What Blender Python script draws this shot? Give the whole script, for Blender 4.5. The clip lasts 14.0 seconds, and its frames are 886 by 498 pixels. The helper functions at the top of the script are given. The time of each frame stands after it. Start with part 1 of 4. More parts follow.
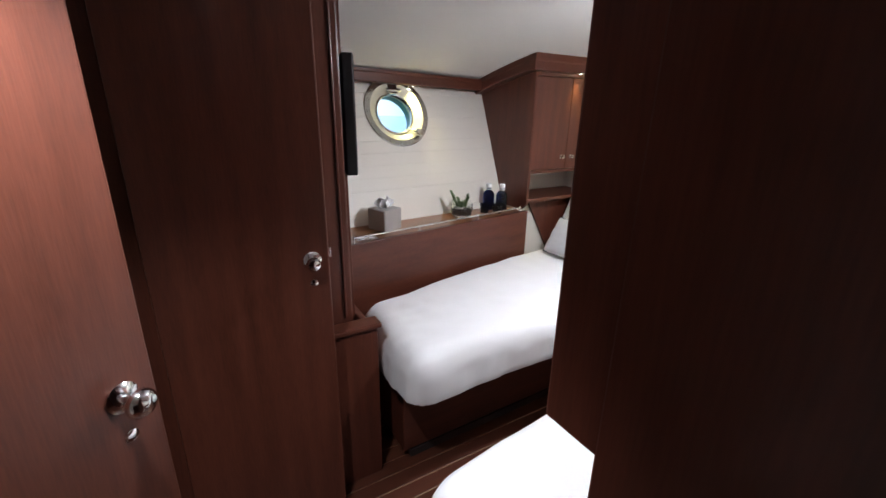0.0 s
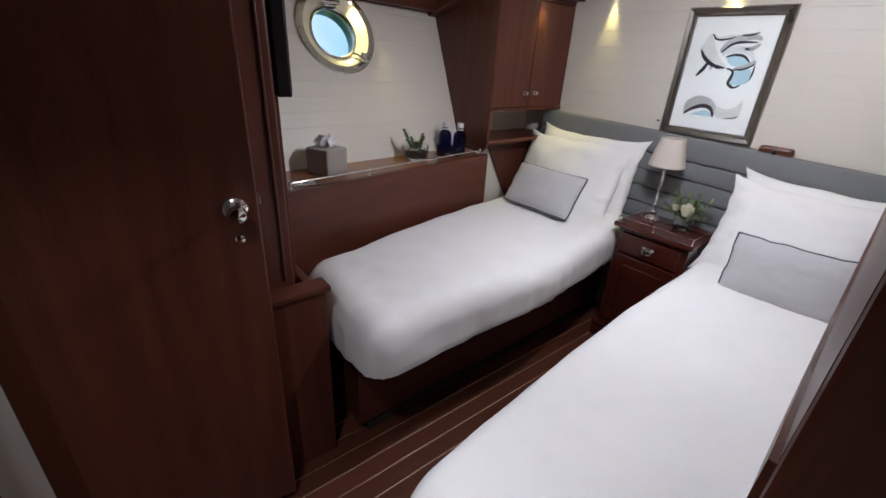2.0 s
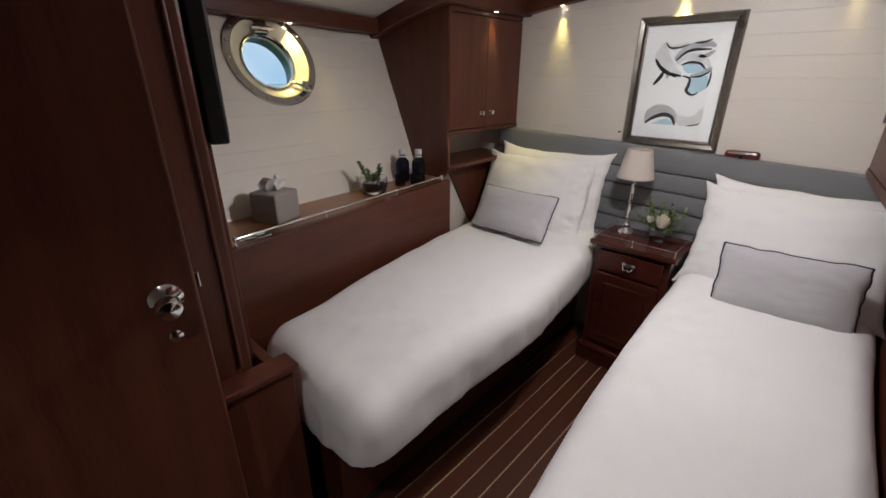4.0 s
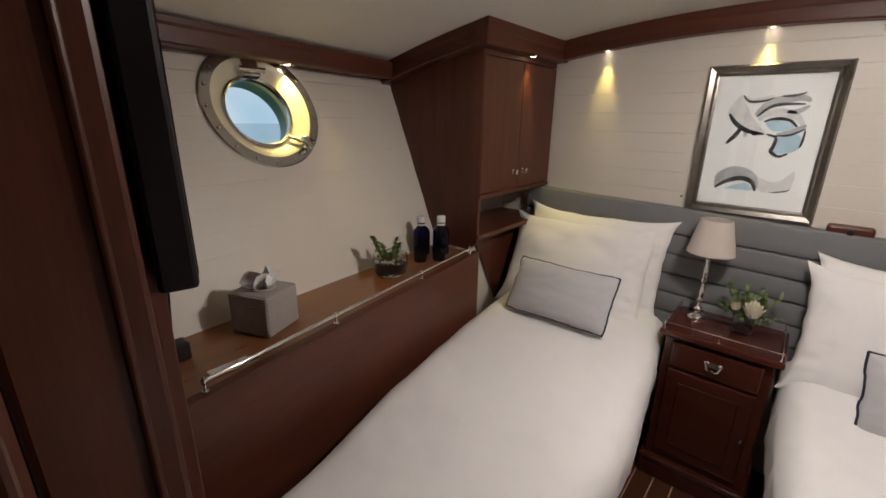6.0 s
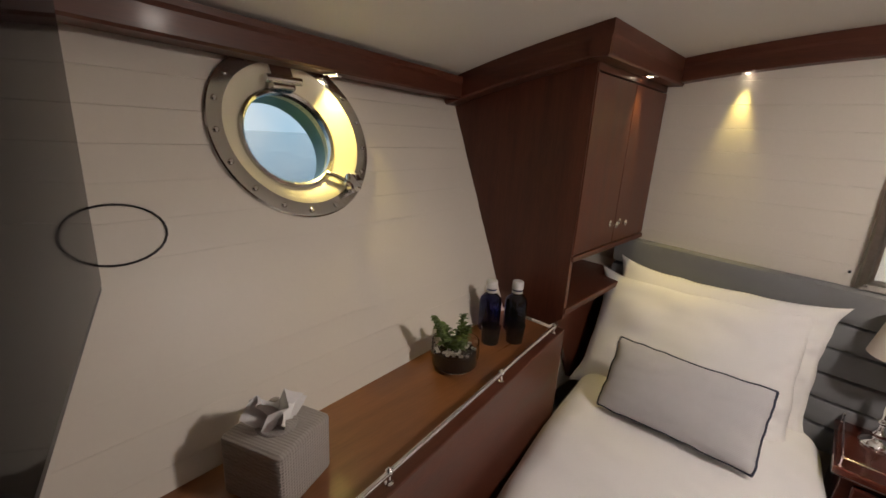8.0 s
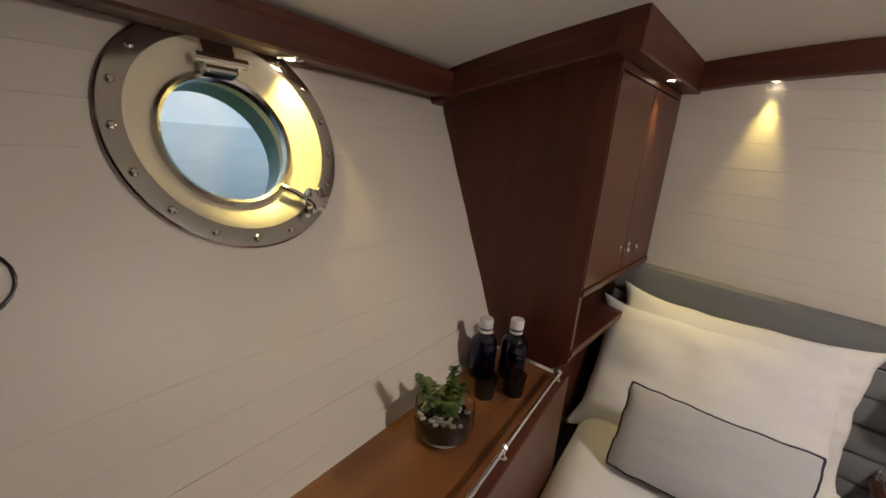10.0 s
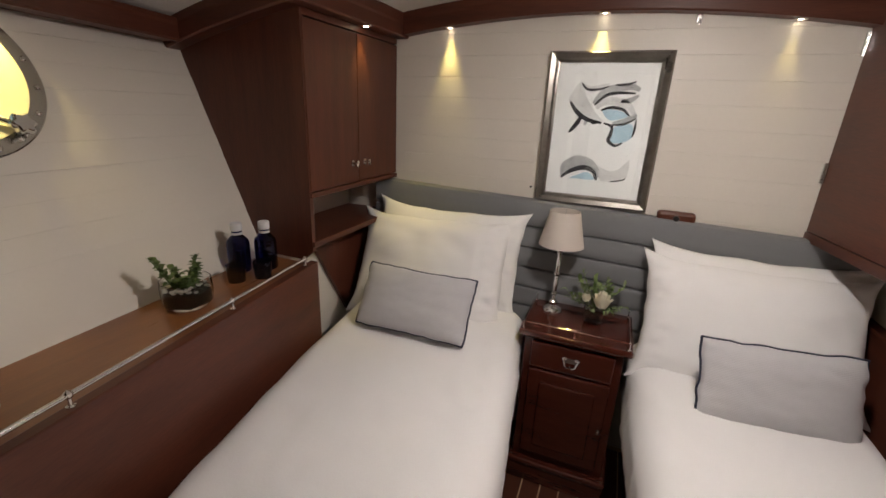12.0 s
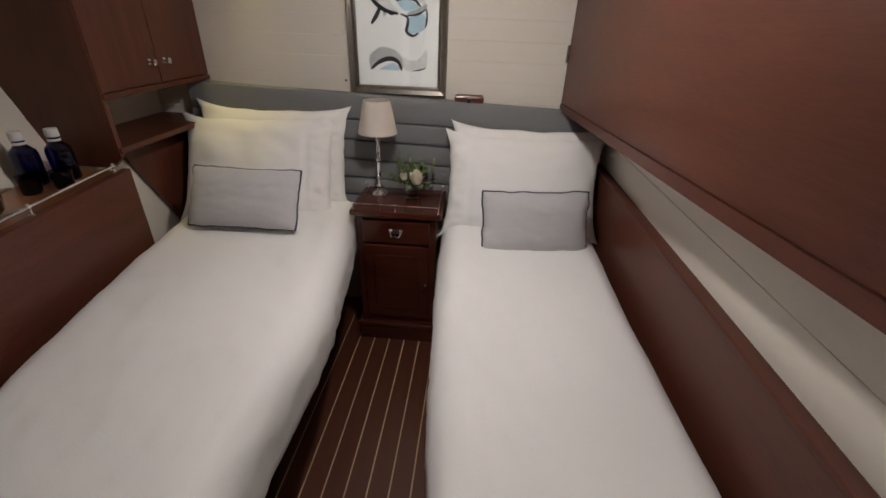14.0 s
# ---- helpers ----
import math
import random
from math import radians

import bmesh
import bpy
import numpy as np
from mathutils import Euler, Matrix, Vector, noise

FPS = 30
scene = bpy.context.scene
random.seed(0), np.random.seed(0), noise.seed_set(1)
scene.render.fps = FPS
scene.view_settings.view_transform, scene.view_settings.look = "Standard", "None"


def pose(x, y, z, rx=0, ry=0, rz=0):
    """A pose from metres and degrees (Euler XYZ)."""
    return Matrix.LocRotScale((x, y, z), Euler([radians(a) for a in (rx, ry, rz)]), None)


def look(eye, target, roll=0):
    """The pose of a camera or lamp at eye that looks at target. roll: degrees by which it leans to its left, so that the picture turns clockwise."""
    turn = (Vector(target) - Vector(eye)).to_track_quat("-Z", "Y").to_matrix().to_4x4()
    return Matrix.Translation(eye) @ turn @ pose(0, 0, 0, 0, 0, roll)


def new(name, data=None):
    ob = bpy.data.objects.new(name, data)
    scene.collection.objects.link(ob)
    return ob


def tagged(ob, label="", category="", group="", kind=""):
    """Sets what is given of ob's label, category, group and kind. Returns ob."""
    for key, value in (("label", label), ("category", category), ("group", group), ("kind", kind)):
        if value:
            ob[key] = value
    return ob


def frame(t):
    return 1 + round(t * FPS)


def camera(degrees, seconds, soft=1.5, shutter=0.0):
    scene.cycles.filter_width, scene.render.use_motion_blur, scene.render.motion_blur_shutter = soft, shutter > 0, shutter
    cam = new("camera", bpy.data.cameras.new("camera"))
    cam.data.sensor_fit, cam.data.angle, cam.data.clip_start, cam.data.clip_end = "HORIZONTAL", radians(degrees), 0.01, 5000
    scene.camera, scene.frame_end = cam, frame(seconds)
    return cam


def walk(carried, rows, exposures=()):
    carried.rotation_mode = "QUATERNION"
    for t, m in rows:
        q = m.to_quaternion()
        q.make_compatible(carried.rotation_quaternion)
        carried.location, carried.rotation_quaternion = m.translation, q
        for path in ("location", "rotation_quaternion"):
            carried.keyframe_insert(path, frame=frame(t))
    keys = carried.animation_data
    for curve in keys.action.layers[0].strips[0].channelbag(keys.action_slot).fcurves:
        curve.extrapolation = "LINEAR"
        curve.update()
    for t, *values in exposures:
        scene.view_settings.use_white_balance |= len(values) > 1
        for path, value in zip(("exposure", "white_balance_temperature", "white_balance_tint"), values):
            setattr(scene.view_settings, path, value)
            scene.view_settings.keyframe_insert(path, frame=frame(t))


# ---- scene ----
cam = camera(93.0, 14.0, 1.6)
# seconds, x, y, z, yaw, pitch, roll
PATH = [
    (0.0, -0.296, -0.115, 1.647, -30.63, -18.41, -1.03),
    (0.5, -0.244, 0.023, 1.595, -29.25, -19.77, -1.90),
    (1.0, -0.249, 0.092, 1.570, -31.37, -22.30, -3.05),
    (1.5, -0.218, 0.141, 1.528, -35.08, -23.89, -3.46),
    (2.0, -0.215, 0.154, 1.537, -38.35, -24.80, -3.17),
    (2.5, -0.209, 0.163, 1.551, -40.03, -24.90, -2.69),
    (5.0, -0.073, 0.625, 1.546, -50.00, -19.73, 0.40),
    (5.5, -0.026, 0.750, 1.575, -50.38, -18.58, -0.10),
    (6.0, 0.084, 0.921, 1.597, -49.58, -17.26, -0.85),
    (6.5, 0.179, 1.061, 1.608, -48.03, -15.94, -1.41),
    (7.0, 0.201, 1.206, 1.639, -47.57, -15.32, -2.35),
    (7.5, 0.274, 1.319, 1.645, -46.20, -15.42, -2.99),
    (10.0, 0.509, 1.636, 1.653, -49.84, -14.88, -4.99),
    (10.5, 0.595, 1.489, 1.615, -53.74, -14.50, -4.26),
    (11.0, 0.630, 1.343, 1.550, -59.74, -13.50, -4.05),
    (11.5, 0.514, 1.160, 1.548, -63.58, -15.39, -3.19),
    (12.0, 0.398, 0.997, 1.580, -67.67, -18.36, -2.39),
    (12.5, 0.316, 0.824, 1.561, -69.06, -21.07, -1.55),
    (13.0, 0.234, 0.711, 1.553, -72.15, -24.28, -1.13),
    (13.5, 0.182, 0.731, 1.540, -77.40, -26.57, -1.71),
    (14.0, 0.182, 0.701, 1.536, -85.31, -28.57, -1.92),
]
# seconds, stops, kelvin, tint
EXPOSURES = [(0.0, 0.95, 5400, 10), (0.5, 0.84, 5350, 10), (1.0, 0.66, 5350, 10), (1.5, 0.42, 5400, 11), (2.5, 0.15, 5600, 13), (5.0, -0.10, 6200, 14), (6.0, -0.12, 6450, 14), (7.0, -0.04, 6650, 15), (10.0, -0.05, 6700, 15), (11.5, -0.06, 6500, 14), (12.5, -0.18, 6450, 14), (13.0, -0.22, 6400, 14), (14.0, -0.34, 6300, 13)]
walk(cam, [(t, pose(x, y, z, 90 + pitch, roll, yaw)) for t, x, y, z, yaw, pitch, roll in PATH], EXPOSURES)

# ---------------------------------------------------------------- light
world = bpy.data.worlds.new("sky")
scene.world = world
world.use_nodes = True
wn = world.node_tree.nodes
sky = wn.new("ShaderNodeTexSky")
sky.sky_type = "NISHITA"
sky.sun_disc = False
sky.sun_elevation, sky.sun_rotation = radians(55), radians(180)
sky.air_density, sky.dust_density, sky.ozone_density = 1.0, 0.3, 2.0
wn["Background"].inputs["Strength"].default_value = 0.15
world.node_tree.links.new(sky.outputs["Color"], wn["Background"].inputs["Color"])
sun = new("sun", bpy.data.lights.new("sun", "SUN"))
sun.data.energy, sun.data.angle, sun.data.color = 2.5, radians(0.6), (1, 0.96, 0.9)
sun.matrix_world = look((0, -6, 8), (0, 0, 0))
# MAIN_W and DOWN_W feed the assumed dome light, SPOT_W the reading lights
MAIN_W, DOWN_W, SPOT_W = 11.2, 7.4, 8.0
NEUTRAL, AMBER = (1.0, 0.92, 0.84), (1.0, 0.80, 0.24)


# ---------------------------------------------------------------- materials
def material(name, base, rough=0.5, metal=0.0, vary=0.12, scale=6.0, stretch=(1, 1, 1), bump=0.1, bump_scale=60.0, coat=0.0, piece=0.0, spec=0.5):
    """A surface with tone variation at two scales and fine relief."""
    m = bpy.data.materials.new(name)
    m.use_nodes = True
    nt = m.node_tree
    p = nt.nodes["Principled BSDF"]
    tc = nt.nodes.new("ShaderNodeTexCoord")
    mp = nt.nodes.new("ShaderNodeMapping")
    mp.inputs["Scale"].default_value = stretch
    nt.links.new(tc.outputs["Object"], mp.inputs["Vector"])
    n1 = nt.nodes.new("ShaderNodeTexNoise")
    n1.inputs["Scale"].default_value, n1.inputs["Detail"].default_value = scale, 5
    n2 = nt.nodes.new("ShaderNodeTexNoise")
    n2.inputs["Scale"].default_value, n2.inputs["Detail"].default_value = bump_scale, 3
    for n in (n1, n2):
        nt.links.new(mp.outputs["Vector"], n.inputs["Vector"])
    mix = nt.nodes.new("ShaderNodeMath")
    mix.operation = "MULTIPLY_ADD"
    mix.inputs[1].default_value = 0.35
    nt.links.new(n2.outputs["Fac"], mix.inputs[0])
    half = nt.nodes.new("ShaderNodeMath")
    half.operation = "MULTIPLY"
    half.inputs[1].default_value = 0.65
    nt.links.new(n1.outputs["Fac"], half.inputs[0])
    nt.links.new(half.outputs[0], mix.inputs[2])
    fac = mix.outputs[0]
    if piece:
        oi = nt.nodes.new("ShaderNodeObjectInfo")
        pm = nt.nodes.new("ShaderNodeMath")
        pm.operation = "MULTIPLY_ADD"
        pm.inputs[1].default_value = piece
        nt.links.new(oi.outputs["Random"], pm.inputs[0])
        nt.links.new(fac, pm.inputs[2])
        fac = pm.outputs[0]
    ramp = nt.nodes.new("ShaderNodeValToRGB")
    ramp.color_ramp.elements[0].position, ramp.color_ramp.elements[1].position = 0.25, 0.75 + piece
    ramp.color_ramp.elements[0].color = (*[c * (1 - vary) for c in base], 1)
    ramp.color_ramp.elements[1].color = (*[min(1, c * (1 + vary)) for c in base], 1)
    nt.links.new(fac, ramp.inputs["Fac"])
    nt.links.new(ramp.outputs["Color"], p.inputs["Base Color"])
    rr = nt.nodes.new("ShaderNodeMapRange")
    rr.inputs["To Min"].default_value, rr.inputs["To Max"].default_value = max(0.02, rough - 0.08), min(1, rough + 0.08)
    nt.links.new(n1.outputs["Fac"], rr.inputs["Value"])
    nt.links.new(rr.outputs[0], p.inputs["Roughness"])
    p.inputs["Metallic"].default_value = metal
    p.inputs["Coat Weight"].default_value = coat
    p.inputs["Coat Roughness"].default_value = 0.12
    p.inputs["Specular IOR Level"].default_value = spec
    if bump:
        b = nt.nodes.new("ShaderNodeBump")
        b.inputs["Strength"].default_value, b.inputs["Distance"].default_value = bump, 0.004
        nt.links.new(n2.outputs["Fac"], b.inputs["Height"])
        nt.links.new(b.outputs["Normal"], p.inputs["Normal"])
    return m


def weave(name, base, pitch, rough=0.9, depth=0.4, axis="Y"):
    """Cloth or wicker with fine ribs."""
    m = material(name, base, rough, vary=0.04, scale=14, bump=0)
    nt = m.node_tree
    p = nt.nodes["Principled BSDF"]
    tc = nt.nodes.new("ShaderNodeTexCoord")
    waves = []
    for ax in (axis, "X" if axis != "X" else "Y"):
        w = nt.nodes.new("ShaderNodeTexWave")
        w.bands_direction = ax
        w.inputs["Scale"].default_value = 0.314 / pitch
        w.inputs["Distortion"].default_value = 0.6
        nt.links.new(tc.outputs["Object"], w.inputs["Vector"])
        waves.append(w)
    mx = nt.nodes.new("ShaderNodeMath")
    mx.operation = "MULTIPLY_ADD"
    mx.inputs[1].default_value = 0.5
    nt.links.new(waves[1].outputs["Fac"], mx.inputs[0])
    nt.links.new(waves[0].outputs["Fac"], mx.inputs[2])
    b = nt.nodes.new("ShaderNodeBump")
    b.inputs["Strength"].default_value, b.inputs["Distance"].default_value = depth, pitch * 0.4
    nt.links.new(mx.outputs[0], b.inputs["Height"])
    nt.links.new(b.outputs["Normal"], p.inputs["Normal"])
    return m


def glassy(name, tint=(1, 1, 1), rough=0.0, ior=1.45):
    m = bpy.data.materials.new(name)
    m.use_nodes = True
    p = m.node_tree.nodes["Principled BSDF"]
    p.inputs["Base Color"].default_value = (*tint, 1)
    p.inputs["Transmission Weight"].default_value = 1
    p.inputs["Roughness"].default_value, p.inputs["IOR"].default_value = rough, ior
    return m


def glowing(name, colour, strength):
    m = bpy.data.materials.new(name)
    m.use_nodes = True
    p = m.node_tree.nodes["Principled BSDF"]
    p.inputs["Base Color"].default_value = (0.8, 0.8, 0.8, 1)
    p.inputs["Emission Color"].default_value = (*colour, 1)
    p.inputs["Emission Strength"].default_value = strength
    return m


CHERRY = (0.093, 0.0275, 0.0148)
WOOD_Z = material("cherry_upright", CHERRY, 0.40, vary=0.42, scale=2.2, stretch=(9, 9, 0.7), bump=0.05, bump_scale=26, coat=0.06, spec=0.35)
WOOD_X = material("cherry_lengthwise", CHERRY, 0.40, vary=0.42, scale=2.2, stretch=(0.7, 9, 9), bump=0.05, bump_scale=26, coat=0.06, spec=0.35)
WOOD_Y = material("cherry_crosswise", CHERRY, 0.40, vary=0.42, scale=2.2, stretch=(9, 0.7, 9), bump=0.05, bump_scale=26, coat=0.06, spec=0.35)
WOOD_SHELF = material("honey_wood", (0.215, 0.086, 0.032), 0.30, vary=0.28, scale=2.0, stretch=(0.7, 9, 9), bump=0.05, bump_scale=26, coat=0.3)
WOOD_RED = material("polished_mahogany", (0.068, 0.015, 0.009), 0.18, vary=0.30, scale=2.4, stretch=(8, 1.0, 8), bump=0.03, bump_scale=26, coat=0.6)
PLANK_DARK = material("floor_plank_wood", (0.085, 0.027, 0.014), 0.35, vary=0.30, scale=2.5, stretch=(0.6, 10, 10), bump=0.06, bump_scale=30, coat=0.2, piece=0.25)
CAULK = material("pale_caulk", (0.50, 0.36, 0.20), 0.6, vary=0.10)
GAP_SHADE = material("painted_gap_shade", (0.02, 0.012, 0.01), 0.8)
PAINT = material("white_paint", (0.76, 0.715, 0.635), 0.42, vary=0.03, scale=3, bump=0.03, bump_scale=90, piece=0.05)
CEIL = material("ceiling_lining", (0.70, 0.68, 0.64), 0.75, vary=0.03, scale=4, bump=0.06, bump_scale=250)
LINEN = material("white_linen", (0.86, 0.855, 0.85), 0.85, vary=0.02, scale=5, bump=0.10, bump_scale=220)
GREY_RIB = weave("grey_ribbed_cloth", (0.54, 0.535, 0.55), 0.005, depth=0.20)
HEAD_CLOTH = weave("grey_upholstery", (0.20, 0.205, 0.215), 0.003, depth=0.35)
NAVY = material("navy_piping", (0.02, 0.025, 0.05), 0.7)
CHROME = material("chrome", (0.80, 0.80, 0.80), 0.10, 1.0, vary=0.03, bump=0)
STEEL = material("polished_steel", (0.62, 0.61, 0.58), 0.20, 1.0, vary=0.06, bump=0)
PEWTER = material("pewter_frame", (0.30, 0.28, 0.25), 0.30, 1.0, vary=0.25, scale=9, bump=0.1, bump_scale=50)
CREAM = material("cream_gelcoat", (0.70, 0.66, 0.54), 0.35, vary=0.02, bump=0)
BLACK = material("black_plastic", (0.008, 0.008, 0.009), 0.35, vary=0.1, bump=0.02)
SCREEN = material("dark_screen", (0.004, 0.004, 0.005), 0.02, vary=0.02, bump=0, spec=0.03)
WHITE_CAP = material("white_plastic", (0.75, 0.75, 0.75), 0.4, vary=0.02)
PAPER = material("mat_board", (0.70, 0.70, 0.69), 0.8, vary=0.02, scale=10, bump=0.02)
INK = material("black_ink", (0.02, 0.02, 0.025), 0.7, vary=0.2, scale=30)
WASH = material("grey_wash", (0.36, 0.36, 0.36), 0.8, vary=0.35, scale=14)
WASH_LIGHT = material("pale_grey_wash", (0.55, 0.55, 0.545), 0.8, vary=0.2, scale=14)
BLUE_WASH = material("pale_blue_wash", (0.36, 0.50, 0.58), 0.8, vary=0.15, scale=14)
SHADE = material("taupe_shade_cloth", (0.60, 0.54, 0.48), 0.85, vary=0.05, scale=12, bump=0.08, bump_scale=300)
WICKER = weave("grey_wicker", (0.42, 0.39, 0.36), 0.0065, 0.75, 0.7, "Z")
TISSUE = material("tissue_paper", (0.82, 0.82, 0.82), 0.9, vary=0.02)
LEAF = material("green_leaf", (0.11, 0.17, 0.05), 0.5, vary=0.4, scale=40)
LEAF_PALE = material("pale_leaf", (0.16, 0.21, 0.10), 0.55, vary=0.3, scale=40)
PETAL = material("ivory_petal", (0.78, 0.74, 0.60), 0.6, vary=0.08, scale=40)
PEBBLE = material("white_pebble", (0.62, 0.60, 0.55), 0.6, vary=0.2, scale=40)
SOIL = material("dark_soil", (0.03, 0.022, 0.015), 0.95, vary=0.4, scale=60, bump=0.5)
BLUE_GLASS = glassy("blue_glass", (0.02, 0.035, 0.25), 0.02)
CLEAR = glassy("clear_glass", (0.97, 0.99, 0.98), 0.0)
SMOKE = glassy("smoked_glass", (0.14, 0.15, 0.22), 0.02)
PANE = glassy("porthole_glass", (0.93, 0.99, 1.0), 0.0, 1.2)
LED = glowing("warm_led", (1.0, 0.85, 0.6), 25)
TUNNEL = material("teal_paint", (0.10, 0.24, 0.26), 0.3, vary=0.05, bump=0)
# glow of the unseen dome and passage lamps
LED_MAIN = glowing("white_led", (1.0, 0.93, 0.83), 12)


# ---------------------------------------------------------------- mesh helpers
def mesh_of(name, bm, mat, smooth=False):
    bmesh.ops.recalc_face_normals(bm, faces=bm.faces)
    me = bpy.data.meshes.new(name)
    bm.to_mesh(me)
    bm.free()
    me.materials.append(mat)
    if smooth:
        me.shade_smooth()
        me.set_sharp_from_angle(angle=radians(42))
    return me


def part(name, bm, mat, parent=None, label="", smooth=False, m=None):
    ob = new(name, mesh_of(name, bm, mat, smooth))
    if parent:
        ob.parent = parent
    if m is not None:
        ob.matrix_basis = m
    if label:
        ob["label"] = label
    return ob


def thing(name, label, category, at=(0, 0, 0), group="", m=None):
    e = new(name)
    e.empty_display_size = 0.05
    e.matrix_basis = m if m is not None else Matrix.Translation(at)
    return tagged(e, label, category, group)


def block(x0, x1, y0, y1, z0, z1, bevel=0.003, bm=None):
    """A box with eased edges."""
    b = bm or bmesh.new()
    v = bmesh.ops.create_cube(b, size=1)["verts"]
    bmesh.ops.scale(b, vec=(x1 - x0, y1 - y0, z1 - z0), verts=v)
    bmesh.ops.translate(b, vec=((x0 + x1) / 2, (y0 + y1) / 2, (z0 + z1) / 2), verts=v)
    if bevel:
        es = list({e for q in v for e in q.link_edges})
        bmesh.ops.bevel(b, geom=es, offset=bevel, segments=2, affect="EDGES", profile=0.5)
    return b


def slab(corners, z0, z1, bevel=0.0, bm=None):
    """A prism over plan corners; z0 and z1 are numbers or functions of (x, y)."""
    b = bm or bmesh.new()
    f0 = z0 if callable(z0) else (lambda x, y: z0)
    f1 = z1 if callable(z1) else (lambda x, y: z1)
    lo = [b.verts.new((x, y, f0(x, y))) for x, y in corners]
    hi = [b.verts.new((x, y, f1(x, y))) for x, y in corners]
    n = len(corners)
    fs = [b.faces.new(lo[::-1]), b.faces.new(hi)]
    for i in range(n):
        fs.append(b.faces.new((lo[i], lo[(i + 1) % n], hi[(i + 1) % n], hi[i])))
    if bevel:
        bmesh.ops.bevel(b, geom=list({e for f in fs for e in f.edges}), offset=bevel, segments=2, affect="EDGES", profile=0.5)
    return b


def lathe(profile, seg=24, bm=None, m=None, close=False):
    """Turned shape: (radius, height) pairs about z."""
    b = bm or bmesh.new()
    rings = []
    for r, z in profile:
        rings.append([b.verts.new((r * math.cos(2 * math.pi * i / seg), r * math.sin(2 * math.pi * i / seg), z)) for i in range(seg)])
    pairs = list(zip(rings, rings[1:])) + ([(rings[-1], rings[0])] if close else [])
    for a, c in pairs:
        for i in range(seg):
            b.faces.new((a[i], a[(i + 1) % seg], c[(i + 1) % seg], c[i]))
    if not close:
        for ring in (rings[0], rings[-1]):
            if (ring[0].co.xy).length > 1e-4:
                b.faces.new(ring)
    if m is not None:
        bmesh.ops.transform(b, matrix=m, verts=[v for r in rings for v in r])
    return b


def tube(points, r, seg=10, bm=None, loop=False):
    """A round bar along points."""
    b = bm or bmesh.new()
    pts = [Vector(p) for p in points]
    rings = []
    n = len(pts)
    for i, p in enumerate(pts):
        d = (pts[(i + 1) % n] - pts[i - 1]) if loop else (pts[min(i + 1, n - 1)] - pts[max(i - 1, 0)])
        q = d.to_track_quat("Z", "Y") if d.length > 1e-9 else Vector((0, 0, 1)).to_track_quat("Z", "Y")
        u, w = q @ Vector((1, 0, 0)), q @ Vector((0, 1, 0))
        rr = r(i / max(1, n - 1)) if callable(r) else r
        rings.append([b.verts.new(p + rr * (u * math.cos(2 * math.pi * k / seg) + w * math.sin(2 * math.pi * k / seg))) for k in range(seg)])
    for i in range(n if loop else n - 1):
        a, c = rings[i], rings[(i + 1) % n]
        # least twist between neighbouring rings
        best = min(range(seg), key=lambda s: sum((a[k].co - c[(k + s) % seg].co).length_squared for k in range(0, seg, 3)))
        for k in range(seg):
            b.faces.new((a[k], a[(k + 1) % seg], c[(k + 1 + best) % seg], c[(k + best) % seg]))
    if not loop:
        b.faces.new(rings[0][::-1])
        b.faces.new(rings[-1])
    return b


def soft_block(lx, ly, lz, r, n=(30, 16, 6), wrinkle=0.0, warp=None, seed=0.0, foot=None):
    """A stuffed block with round edges, z from 0 to lz; warp maps (x, y, z) to a place."""
    b = bmesh.new()
    grid = {}

    def vert(i, j, k):
        key = (i, j, k)
        if key not in grid:
            p = Vector((lx * (i / n[0] - 0.5), ly * (j / n[1] - 0.5), lz * k / n[2]))
            c = Vector((max(-lx / 2 + r, min(lx / 2 - r, p.x)), max(-ly / 2 + r, min(ly / 2 - r, p.y)), max(min(r, lz / 2) if foot is None else foot, min(lz - min(r, lz / 2), p.z))))
            d = p - c
            if d.length > 1e-6:
                p = c + d.normalized() * min(d.length, r)
            if wrinkle:
                q = Vector((p.x * 3.1 + seed, p.y * 4.3, p.z * 3 + seed))
                if lz > 0.2 and p.z < lz - r:
                    out = Vector((d.x, d.y, 0))
                    if out.length > 1e-6:
                        a = (p.x if abs(d.y) > abs(d.x) else p.y) * 16
                        p += out.normalized() * 0.010 * (noise.noise(Vector((a, seed, p.z * 2))) + 0.5 * noise.noise(Vector((a * 2.3, seed, p.z * 5))))
                p += wrinkle * Vector((noise.noise(q), noise.noise(q + Vector((7, 0, 0))), 0.7 * noise.noise(q * 1.7) + 0.3 * noise.noise(q * 4.1) + 0.14 * noise.noise(q * 8.3)))
            grid[key] = b.verts.new(warp(p) if warp else p)
        return grid[key]

    for i in range(n[0]):
        for j in range(n[1]):
            for k in (0, n[2]):
                b.faces.new((vert(i, j, k), vert(i + 1, j, k), vert(i + 1, j + 1, k), vert(i, j + 1, k)))
    for i in range(n[0]):
        for k in range(n[2]):
            for j in (0, n[1]):
                b.faces.new((vert(i, j, k), vert(i + 1, j, k), vert(i + 1, j, k + 1), vert(i, j, k + 1)))
    for j in range(n[1]):
        for k in range(n[2]):
            for i in (0, n[0]):
                b.faces.new((vert(i, j, k), vert(i, j + 1, k), vert(i, j + 1, k + 1), vert(i, j, k + 1)))
    return b


